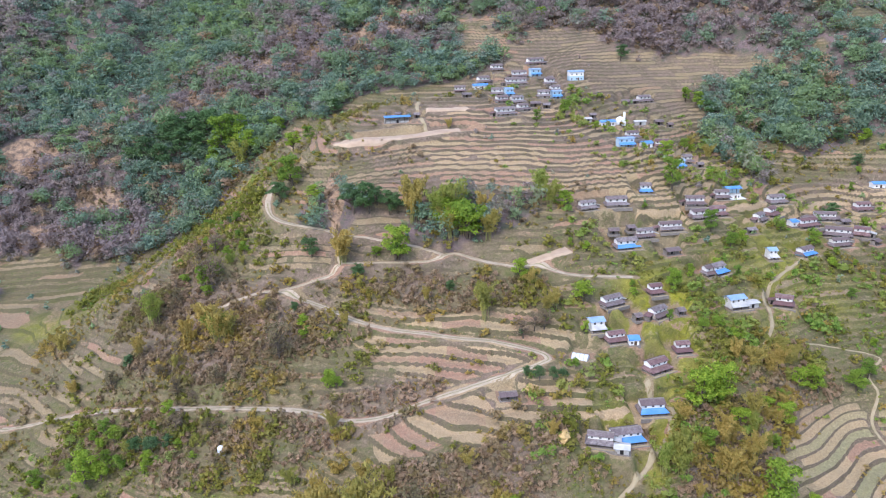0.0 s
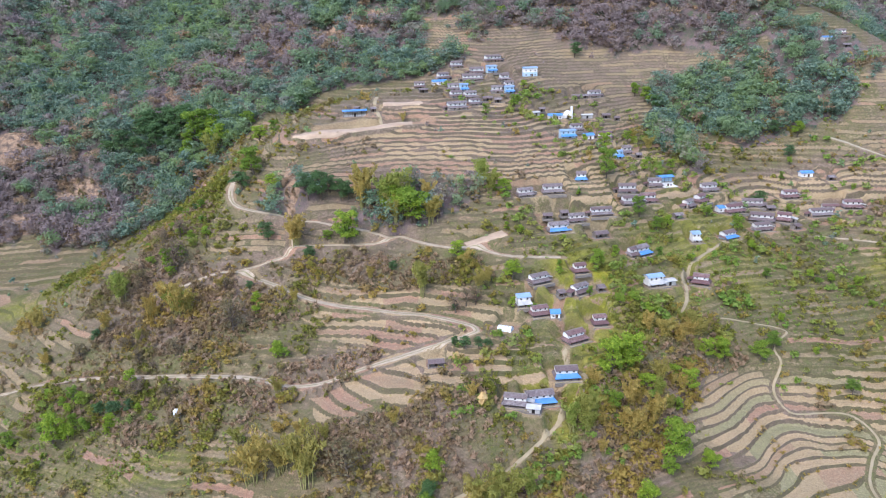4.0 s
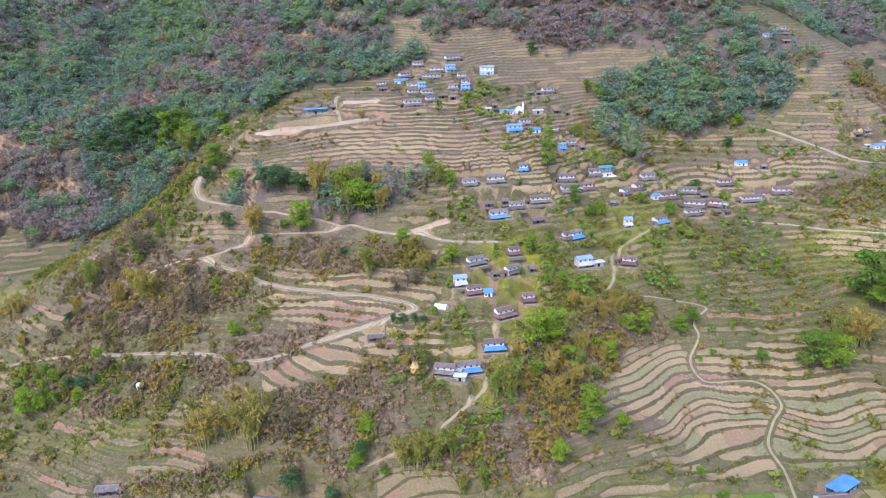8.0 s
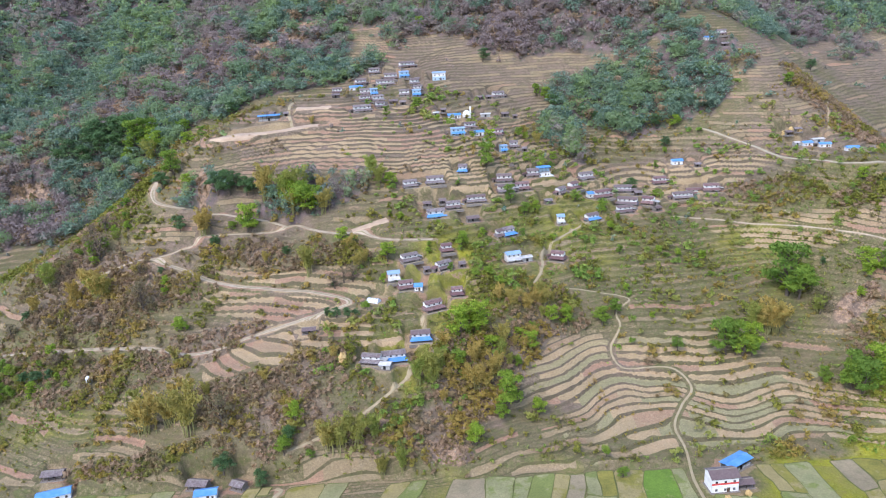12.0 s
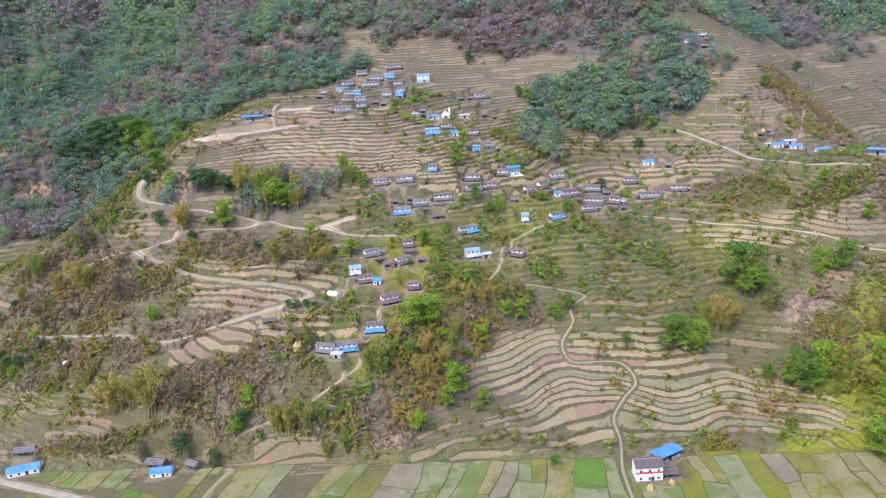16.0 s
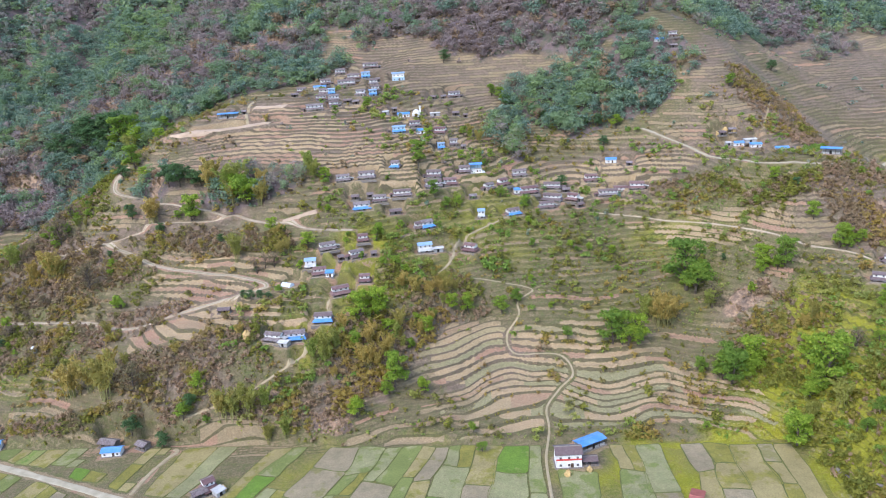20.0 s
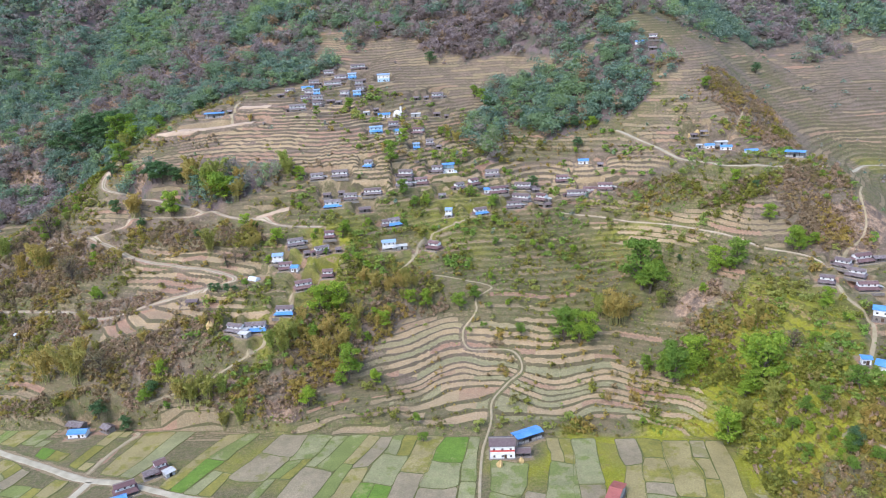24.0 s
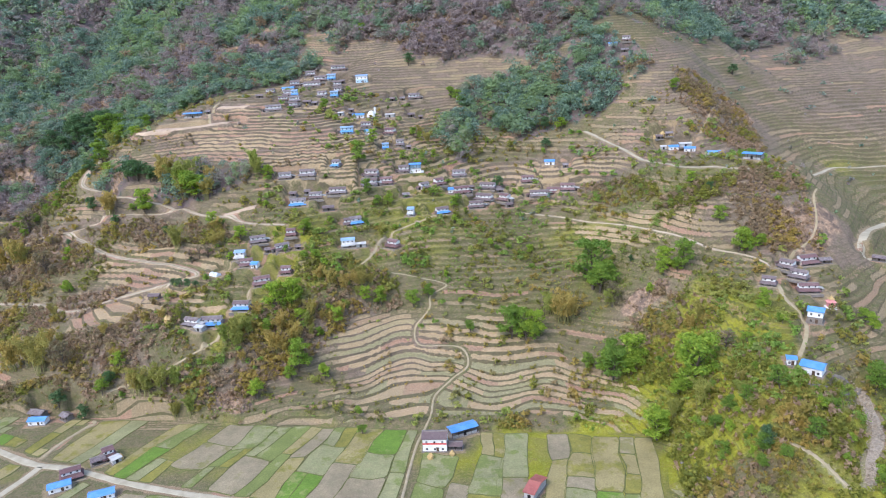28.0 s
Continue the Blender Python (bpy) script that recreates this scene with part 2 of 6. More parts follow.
CANE = plain("bamboo_cane", (150, 146, 88), (122, 116, 70), 1.0, 0.7, 0.0)
LEAF_BROAD = leaf_material("fresh_leaves", (120, 148, 44), (168, 184, 62), (100, 128, 54))
LEAF_DARK = leaf_material("dark_leaves", (72, 98, 62), (106, 130, 84), (92, 120, 66))
LEAF_BAMBOO = leaf_material("bamboo_leaves", (128, 146, 60), (166, 168, 84), (158, 150, 76))
LEAF_GOLD = leaf_material("dry_bamboo_leaves", (196, 168, 92), (166, 148, 78), (150, 148, 74))
LEAF_DRY = leaf_material("bare_twigs", (146, 126, 104), (120, 106, 86), (122, 114, 76))
# woodland greens are paler and bluer: distance haze is mixed into the leaf colour
LEAF_HAZED_WOOD = leaf_material("hazed_woodland_leaves", (96, 120, 102), (142, 160, 134), (142, 162, 104), True, (160, 138, 134))
LEAF_BRUSH = leaf_material("dry_brush_twigs", (172, 148, 114), (130, 110, 84), (130, 122, 68), True, (178, 150, 120))
LEAF_FRESH = leaf_material("sapling_leaves", (112, 142, 56), (148, 168, 76), (160, 160, 80), True)
LEAF_SHRUB = leaf_material("shrub_leaves", (108, 112, 44), (152, 149, 62), (170, 146, 74), True)


def crop(name, a, b, c, share):
    """A field's cover: two shades, patches of a third, faint rows."""
    k = Nodes(name, 0.95)
    col = k.mix(k.ramp(k.noise(0.3, 5, 0.7), 0.35, 0.65), lin(*a), lin(*b))
    col = k.mix(k.ramp(k.math("ADD", k.noise(0.16, 4, 0.6), k.ramp(k.rand(), 0, 1, -0.16, 0.16)), 0.62 - share, 0.72 - share), col, lin(*c))
    col = k.mix(1.0, col, k.ramp(k.noise(2.2, 5, 0.75), 0.3, 0.7, 0.68, 1.12), "MULTIPLY")
    col = k.mix(1.0, col, k.ramp(k.noise(0.07, 3, 0.6), 0.35, 0.65, 0.84, 1.1), "MULTIPLY")
    k.bump(k.noise(2.0, 5), 0.5, 0.2)
    return k.done(col)


FIELDS = [
    crop("olive_crop", (140, 130, 60), (118, 114, 54), (148, 134, 88), 0.16),
    crop("green_crop", (108, 132, 48), (94, 118, 44), (132, 136, 76), 0.1),
    crop("stubble", (146, 140, 98), (132, 131, 88), (118, 124, 66), 0.14),
    crop("fallow_mud", (152, 136, 106), (136, 124, 94), (128, 120, 76), 0.08),
]


# ---- small tools ----
def mesh_of(name, v, f, material, smooth=False):
    me = bpy.data.meshes.new(name)
    v, f = np.asarray(v, np.float32), np.asarray(f, np.int32)
    k = f.shape[1]
    me.vertices.add(len(v)), me.loops.add(f.size), me.polygons.add(len(f))
    me.vertices.foreach_set("co", v.ravel())
    me.loops.foreach_set("vertex_index", f.ravel())
    me.polygons.foreach_set("loop_start", np.arange(0, f.size, k, dtype=np.int32))
    if smooth:
        me.polygons.foreach_set("use_smooth", np.ones(len(f), bool))
    me.update(calc_edges=True)
    me.materials.append(material)
    return me


def part(name, data, parent, label=""):
    ob = new(name, data)
    ob.parent = parent
    return tagged(ob, label)


class Solid:
    """Boxes, slabs and tubes gathered into one mesh."""

    def __init__(self):
        self.bm = bmesh.new()

    def box(self, x0, y0, z0, x1, y1, z1):
        m = Matrix.LocRotScale(((x0 + x1) / 2, (y0 + y1) / 2, (z0 + z1) / 2), None, (x1 - x0, y1 - y0, z1 - z0))
        bmesh.ops.create_cube(self.bm, size=1, matrix=m)
        return self

    def slab(self, corners, thick):
        """A sloping sheet from four corners, with its thickness downwards."""
        top = [self.bm.verts.new(c) for c in corners]
        low = [self.bm.verts.new((c[0], c[1], c[2] - thick)) for c in corners]
        self.bm.faces.new(top), self.bm.faces.new(low[::-1])
        for i in range(len(top)):
            j = (i + 1) % len(top)
            self.bm.faces.new((top[j], top[i], low[i], low[j]))
        return self

    def gable(self, outline, x0, x1):
        """An outline in y and z, drawn out from x0 to x1."""
        a = [self.bm.verts.new((x0, y, z)) for y, z in outline]
        b = [self.bm.verts.new((x1, y, z)) for y, z in outline]
        self.bm.faces.new(a), self.bm.faces.new(b[::-1])
        for i in range(len(a)):
            j = (i + 1) % len(a)
            self.bm.faces.new((a[j], a[i], b[i], b[j]))
        return self

    def tube(self, points, radii, sides=5):
        rings = []
        for i, (p, r) in enumerate(zip(points, radii)):
            d = (Vector(points[min(i + 1, len(points) - 1)]) - Vector(points[max(i - 1, 0)])).normalized()
            q = d.to_track_quat("Z", "X")
            rings.append([self.bm.verts.new(Vector(p) + q @ Vector((r * math.cos(6.2832 * s / sides), r * math.sin(6.2832 * s / sides), 0))) for s in range(sides)])
        for a, b in zip(rings, rings[1:]):
            for s in range(sides):
                t = (s + 1) % sides
                self.bm.faces.new((a[s], a[t], b[t], b[s]))
        self.bm.faces.new(rings[-1])
        return self

    def mesh(self, name, material):
        bmesh.ops.recalc_face_normals(self.bm, faces=self.bm.faces)
        me = bpy.data.meshes.new(name)
        self.bm.to_mesh(me)
        self.bm.free()
        me.materials.append(material)
        return me


LATTICE = np.random.RandomState(5).rand(8, 257, 257)


def wobble(x, y, size, seed=0):
    """Smooth value noise from 0 to 1, with bumps of that size in metres."""
    u, v = np.asarray(x, float) / size + 31.7 * seed, np.asarray(y, float) / size + 17.3 * seed
    i, j = np.floor(u).astype(int), np.floor(v).astype(int)
    a, b = u - i, v - j
    a, b = a * a * (3 - 2 * a), b * b * (3 - 2 * b)
    g = LATTICE[seed % 8]
    i, j = i % 256, j % 256
    return (g[i, j] * (1 - a) + g[i + 1, j] * a) * (1 - b) + (g[i, j + 1] * (1 - a) + g[i + 1, j + 1] * a) * b


def smooth(v, a, b):
    s = np.clip((v - a) / (b - a), 0, 1)
    return s * s * (3 - 2 * s)


def patch(x, y, cx, cy, rx, ry, turn=0.0, soft=0.3):
    """1 inside an ellipse, 0 outside, with an uneven soft rim."""
    c, s = math.cos(radians(turn)), math.sin(radians(turn))
    u, v = ((x - cx) * c + (y - cy) * s) / rx, ((y - cy) * c - (x - cx) * s) / ry
    r = np.sqrt(u * u + v * v) + (wobble(x, y, 14, 3) - 0.5) * 0.5 + (wobble(x, y, 5, 4) - 0.5) * 0.2
    return 1 - smooth(r, 1 - soft, 1 + soft)


# ---- the lie of the land: cross-sections from the valley up the hill ----
SECTIONS = {}


def section(x, *heights):
    """Heights at the stations YS along the line of that x."""
    SECTIONS[x] = heights


YS = (-300, 60, 105, 125, 140, 160, 182, 205, 230, 255, 285, 320, 360, 410, 480, 620, 850, 1300)
section(-600, -0, 54.6, 67.9, 74.6, 79.8, 87.2, 95.9, 105.6, 116.7, 128.4, 143.1, 160.8, 181.4, 206.5, 239.8, 299.7, 373.2, 450)
section(-380, -20.1, 2, 9.1, 13.1, 16.4, 21.4, 27.8, 35.9, 46.3, 58.2, 74.3, 95, 120, 150.5, 189.3, 262.4, 371.2, 481.1)
section(-250, -20.1, -13.1, -9.6, -7.6, -5.7, -2.6, 1.9, 7.6, 15.1, 24, 37.1, 58, 86, 118.4, 159.3, 242.8, 375.7, 500.3)
section(-190, -16.7, -14.6, -12.7, -10.8, -8.9, -5.2, 0.3, 7.4, 15.6, 23.3, 33.2, 53.6, 84.4, 111.7, 153.4, 242.8, 380.3, 507.8)
section(-150, -13.9, -13.1, -11.7, -9.9, -7.6, -2.9, 4.5, 14.7, 26.2, 32.6, 34.8, 48.5, 88, 108.9, 152.3, 245.4, 383.9, 512)
section(-110, -10.9, -9.7, -8.2, -5.8, -2.8, 3.8, 14.8, 29.7, 42.8, 49.9, 52, 57.5, 87.5, 116.4, 156.1, 249.5, 387.6, 515.5)
section(-75, -8.4, -5.7, -4, -0.8, 2.9, 9.9, 21, 35, 50.3, 65.4, 76.4, 81.1, 95.5, 125.6, 163.1, 253.7, 390.3, 517.8)
section(-40, -6.4, -1.7, -1.2, 1, 5.4, 14.7, 26, 38.5, 54.6, 74.8, 93, 98.5, 101.5, 130.8, 170.7, 258.1, 391.9, 519.4)
section(0, 0, 0, 0.5, 0.6, 8.8, 25.8, 32.8, 42.8, 56.8, 73.7, 91.5, 105.1, 106.4, 129, 176.9, 262.7, 391.5, 520)
section(40, 0, 0, 0, 0.6, 8.8, 25.5, 36, 46.4, 59.3, 75.3, 91.4, 100.4, 112.8, 136.3, 183.4, 266.3, 387.7, 519)
section(80, 0, 0, 0, 0.3, 4, 13.3, 29.8, 48, 56.6, 70.9, 86.5, 91.7, 109.7, 142.7, 190.5, 267.8, 381.1, 516.8)
section(120, 0, 0, 0, 0.6, 2.3, 6.4, 14.8, 32.2, 46.9, 59.4, 69.1, 79.9, 98.1, 147.8, 195.6, 265.7, 372.4, 513.7)
section(160, 0, 0, 0, 0, 1.4, 6.1, 15.6, 26.3, 39.6, 51.8, 60.6, 75.2, 101.4, 154.6, 194.7, 258.7, 362.3, 509.9)
section(195, 0, 0, 0, 0.1, 1.7, 6.5, 14.7, 26.2, 38.5, 52.1, 67.9, 85.6, 116.1, 152.9, 187.1, 248.4, 352.7, 506.1)
section(225, -4.6, -0.4, 3.5, 3.7, 7.4, 14, 23.3, 36.4, 49.6, 64.6, 70.5, 94.2, 125.3, 145.7, 175.4, 237.3, 344.3, 502.6)
section(255, -5.5, 5.1, 17.5, 25, 26.9, 31.5, 34.7, 44.5, 60.2, 71.4, 71.3, 94.7, 117, 132.6, 160.4, 225.1, 336.2, 498.9)
section(290, -6.6, 2.3, 7.4, 7.9, 9.4, 25, 33, 41.1, 57.7, 68.3, 66.5, 74.4, 88.6, 111.7, 141, 210.9, 327.6, 494.5)
section(340, -8.3, -9.6, -5.5, -2.6, 0.6, 6.1, 12, 19, 27.3, 38, 48.5, 56.7, 74.3, 92.5, 113.6, 193.8, 318.2, 488.1)
section(420, -9.9, -10.6, -4.9, -1.1, 2.3, 7.8, 14.9, 23.5, 33.8, 43.1, 51, 59.8, 71.8, 87.5, 106.3, 182.4, 309.9, 477.9)
section(700, -0, 28.7, 36.9, 40.9, 44.1, 48.6, 53.9, 59.7, 66.3, 73.2, 82, 92.8, 105.9, 123.7, 151.2, 214.6, 319.5, 450)
XS = sorted(SECTIONS)
BASE = np.array([SECTIONS[x] for x in XS])


def weights(stations, q):
    s = np.asarray(stations, float)
    q = np.clip(q, s[0], s[-1])
    i = np.clip(np.searchsorted(s, q) - 1, 0, len(s) - 2)
    h = s[i + 1] - s[i]
    u = (q - s[i]) / h
    w, r = np.zeros((len(q), len(s))), np.arange(len(q))
    np.add.at(w, (r, i), 2 * u**3 - 3 * u**2 + 1)
    np.add.at(w, (r, i + 1), 3 * u**2 - 2 * u**3)
    for j, t in ((i, (u**3 - 2 * u**2 + u) * h), (i + 1, (u**3 - u**2) * h)):
        a, b = np.maximum(j - 1, 0), np.minimum(j + 1, len(s) - 1)
        np.add.at(w, (r, b), t / (s[b] - s[a]))
        np.add.at(w, (r, a), -t / (s[b] - s[a]))
    return w


def spread(a, b, step, low, high, grow_low, grow_high):
    """Grid lines: even between a and b, wider and wider out to low and high."""
    mid = list(np.arange(a, b + step / 2, step))
    x, d = mid[0], step
    left = []
    while x > low:
        d *= grow_low
        x -= d
        left.append(x)
    x, d = mid[-1], step
    right = []
    while x < high:
        d *= grow_high
        x += d
        right.append(x)
    return np.array(left[::-1] + mid + right)


GX = spread(-150, 292, 1.15, -2600, 2600, 1.03, 1.03)
GY = spread(84, 405, 0.72, -2600, 2900, 1.12, 1.035)
X, Y = np.meshgrid(GX, GY, indexing="ij")
Z = weights(XS, GX) @ BASE @ weights(YS, GY).T
Z = Z + (wobble(X, Y, 38, 1) - 0.5) * 2.4 * smooth(Z, 4, 12) + (wobble(X, Y, 260, 2) - 0.5) * 60 * smooth(Y, 480, 900)
# spurs and gullies running down the wooded slopes
spur = np.abs(wobble(X + 0.35 * Y, Y * 0.35, 62, 4) - 0.5) * 2
Z = Z + (spur - 0.45) * 19 * np.maximum(smooth(Y, 335, 385) * smooth(-X, 55, 130), 0.7 * smooth(Y, 395, 440))

# woods, bare scree, green growth and fields, as spread over the hill
woods = np.zeros_like(Z)
for cx, cy, rx, ry, turn in ((-230, 420, 170, 95, 12), (-120, 355, 62, 34, 20), (-60, 400, 80, 38, 8), (-100, 500, 420, 90, 0), (-30, 383, 55, 16, 0), (170, 344, 46, 20, -22), (205, 348, 26, 28, 0), (136, 400, 70, 22, 0),
                             (130, 500, 200, 95, 0), (150, 405, 80, 30, -10), (400, 620, 300, 110, 0), (-330, 300, 120, 120, 0), (130, 322, 9, 26, 8), (300, 520, 60, 60, 0), (10, 247, 24, 9, 8), (-42, 252, 13, 9, 0), (-170, 330, 72, 30, 6)):
    woods = np.maximum(woods, patch(X, Y, cx, cy, rx, ry, turn))
woods = np.maximum(woods, smooth(Y, 560, 640))
bluff = np.zeros_like(Z)
for cx, cy, rx, ry, turn in ((-88, 258, 13, 34, 14), (20, 152, 46, 11, -4), (-52, 178, 40, 9, 8), (80, 172, 34, 10, 42), (-80, 222, 20, 10, 0), (-85, 195, 34, 16, 10), (0, 220, 34, 7, -8), (102, 195, 20, 9, 10), (225, 172, 16, 18, 0), (250, 112, 24, 36, 10), (284, 226, 24, 26, 0), (275, 320, 26, 24, 0), (62, 140, 9, 6, 0), (-50, 209, 24, 9, 5), (-100, 226, 18, 10, 0), (36, 165, 24, 7, 10), (-22, 141, 40, 5, 0), (212, 254, 22, 8, -38), (248, 235, 18, 5, -5)):
    bluff = np.maximum(bluff, patch(X, Y, cx, cy, rx, ry, turn, 0.35))
scree = np.zeros_like(Z)
for cx, cy, rx, ry, turn in ((-42, 424, 30, 9, 8), (-84, 412, 30, 8, 0), (-211, 353, 17, 11, 0), (-190, 312, 10, 7, 0), (-42, 258, 3.5, 13, 8), (-62, 216, 5, 11, 0), (64, 140, 6, 3.5, 0), (221, 194, 11, 5, 20), (286, 218, 17, 9, 35), (-165, 330, 12, 8, 0), (-131, 393, 25, 6.5, -20), (285, 345, 9, 12, 20), (40, 145, 12, 3, 0), (76, 158, 9, 4, 30)):
    scree = np.maximum(scree, patch(X, Y, cx, cy, rx, ry, turn, 0.35))
lush = np.zeros_like(Z)
for cx, cy, rx, ry, turn, most in ((262, 118, 34, 46, 0, 0.75), (240, 150, 36, 52, 10, 0.75), (224, 160, 18, 22, 0, 0.8), (196, 133, 34, 3.5, 0, 0.9), (232, 118, 17, 18, 0, 1.0), (228, 140, 16, 12, 0, 0.9), (170, 205, 40, 22, 0, 0.36), (80, 205, 45, 26, 10, 0.5), (50, 180, 22, 16, 0, 0.6), (110, 232, 34, 20, 0, 0.42), (-150, 260, 26, 30, 0, 0.5), (-98, 285, 16, 48, 32, 0.6), (-85, 176, 60, 26, 0, 0.4), (190, 230, 50, 14, 0, 0.4), (45, 155, 20, 8, 0, 0.6), (215, 200, 30, 24, 0, 0.5), (130, 262, 55, 26, 0, 0.42), (105, 215, 60, 28, 0, 0.4), (155, 232, 50, 24, 0, 0.34), (80, 112, 150, 26, 0, 0.4), (190, 120, 46, 22, 0, 0.7), (205, 140, 22, 8, 0, 0.8), (350, 300, 70, 40, 0, 0.3), (228, 246, 36, 20, 0, 0.3)):
    lush = np.maximum(lush, most * patch(X, Y, cx, cy, rx, ry, turn, 0.5))
for cx, cy, rx, ry, turn, most in ((-110, 215, 50, 45, 0, 0.3), (28, 292, 76, 42, 0, 0.9), (185, 278, 52, 24, 0, 0.9), (90, 395, 90, 60, 0, 0.9), (20, 152, 50, 12, -4, 0.65), (-52, 178, 44, 10, 8, 0.55), (80, 168, 32, 10, 42, 0.9), (114, 176, 24, 18, 25, 0.9), (-75, 215, 26, 16, 0, 0.8), (270, 220, 26, 20, 0, 0.9), (270, 320, 40, 50, 0, 0.9), (-20, 240, 40, 22, 0, 0.6), (0, 185, 50, 16, 0, 0.5), (221, 194, 15, 8, 20, 1.2), (286, 214, 22, 13, 10, 1.2), (272, 142, 8, 20, 0, 0.8), (390, 430, 110, 90, 0, 0.7)):
    lush = lush - most * patch(X, Y, cx, cy, rx, ry, turn, 0.4) * (1 - 0.6 * np.clip(lush, 0, 1))
terraced = (1 - smooth(woods, 0.2, 0.7)) * (1 - 0.6 * smooth(bluff, 0.2, 0.7)) * (1 - smooth(scree, 0.2, 0.6)) * smooth(Z, 1.2, 2.6)

# the terraces: level treads and steep banks, each tread parted into plots
high = Z + (wobble(X, Y, 19, 5) - 0.5) * 1.9 + (wobble(X, Y, 44, 6) - 0.5) * 3.4 + (wobble(X, Y, 8, 3) - 0.5) * 0.7
LEVELS, RISES = (-60, 8, 40, 72, 800), (0.85, 1.7, 1.75, 1.5)
step = np.select([high < 8, high < 40, high < 72], RISES[:3], RISES[3])
u = np.interp(high, LEVELS, np.r_[0, np.cumsum(np.diff(LEVELS) / np.array(RISES))])
tread = np.floor(u)
rise = u - tread
bank = smooth(rise, 0.79, 1.0)
gx, gy = np.gradient(Z, GX, GY)
Z = Z + terraced * (1 - 0.85 * smooth(np.hypot(gx, gy), 0.55, 0.9)) * step * (tread + bank + 0.05 * rise - u)
Z = Z + (wobble(X, Y, 4, 6) - 0.5) * 0.9 * smooth(bluff + woods, 0.2, 0.8) + (wobble(X, Y, 9, 7) - 0.5) * 1.6 * smooth(woods + scree, 0.2, 0.8)
strip = (X + 26 * (wobble(X, Y, 60, 2) - 0.5)) / 19
plot = np.floor(strip + tread * 0.37)
luck = np.modf(np.abs(np.sin(tread * 12.9898 + plot * 78.233) * 43758.5453))[0]
luck2 = np.modf(np.abs(np.sin(tread * 39.346 + plot * 11.135) * 24634.6345))[0]
tilled = 0.36 - 0.16 * smooth(-X, 45, 75) - 0.24 * smooth(X, 195, 230) * smooth(Y, 215, 250)
for cx, cy, rx, ry, turn, most in ((148, 164, 54, 32, 0, 1.0), (190, 150, 34, 18, 0, 0.95), (112, 175, 24, 16, 25, 1.0), (20, 172, 44, 16, 0, 1.0), (5, 201, 44, 14, -6, 1.0), (60, 285, 90, 42, 0, 0.95), (180, 278, 46, 20, 0, 0.95), (90, 395, 70, 50, 0, 0.34), (50, 140, 60, 9, 0, 0.4), (-40, 150, 42, 14, 0, 0.28), (-90, 190, 40, 14, 0, 0.35), (210, 232, 40, 8, -20, 0.9), (225, 320, 16, 26, 0, 0.5), (-160, 262, 40, 34, 0, 0.42)):
    tilled = np.maximum(tilled, most * patch(X, Y, cx, cy, rx, ry, turn, 0.3))
soil = terraced * (1 - smooth(rise, 0.7, 0.8)) * smooth(rise, 0.0, 0.06) * np.where(luck < tilled - 0.5 * np.clip(lush, 0, 1), 1.0, 0.2 + 0.22 * luck2)
soil = np.where((woods < 0.4), soil, 0.0)
bare_ground = np.zeros_like(Z)

# flat valley floor
floor_ = smooth(-np.abs(X - 76), -150, -142) * (1 - smooth(Y + 5 * (wobble(X, Y, 25, 2) - 0.5), 135.4, 138))
Z = Z * (1 - floor_)


def along(points, gap=1.0):
    """Points at even gaps on a smooth line through the given ones."""
    p = np.array(points, float)
    p = np.vstack((2 * p[0] - p[1], p, 2 * p[-1] - p[-2]))
    out = []
    for a, b, c, d in zip(p, p[1:], p[2:], p[3:]):
        n = max(2, int(np.linalg.norm(c - b) / gap))
        for s in np.arange(n) / n:
            out.append(0.5 * (2 * b + (c - a) * s + (2 * a - 5 * b + 4 * c - d) * s * s + (3 * b - a - 3 * c + d) * s**3))
    return np.array(out + [p[-2]])


def ground(x, y):
    """The height of the ground sheet."""
    x, y = np.asarray(x, float), np.asarray(y, float)
    i, j = np.clip(np.searchsorted(GX, x) - 1, 0, len(GX) - 2), np.clip(np.searchsorted(GY, y) - 1, 0, len(GY) - 2)
    a, b = (x - GX[i]) / (GX[i + 1] - GX[i]), (y - GY[j]) / (GY[j + 1] - GY[j])
    return (Z[i, j] * (1 - a) + Z[i + 1, j] * a) * (1 - b) + (Z[i, j + 1] * (1 - a) + Z[i + 1, j + 1] * a) * b


ROADS = []
busy = np.zeros_like(Z)


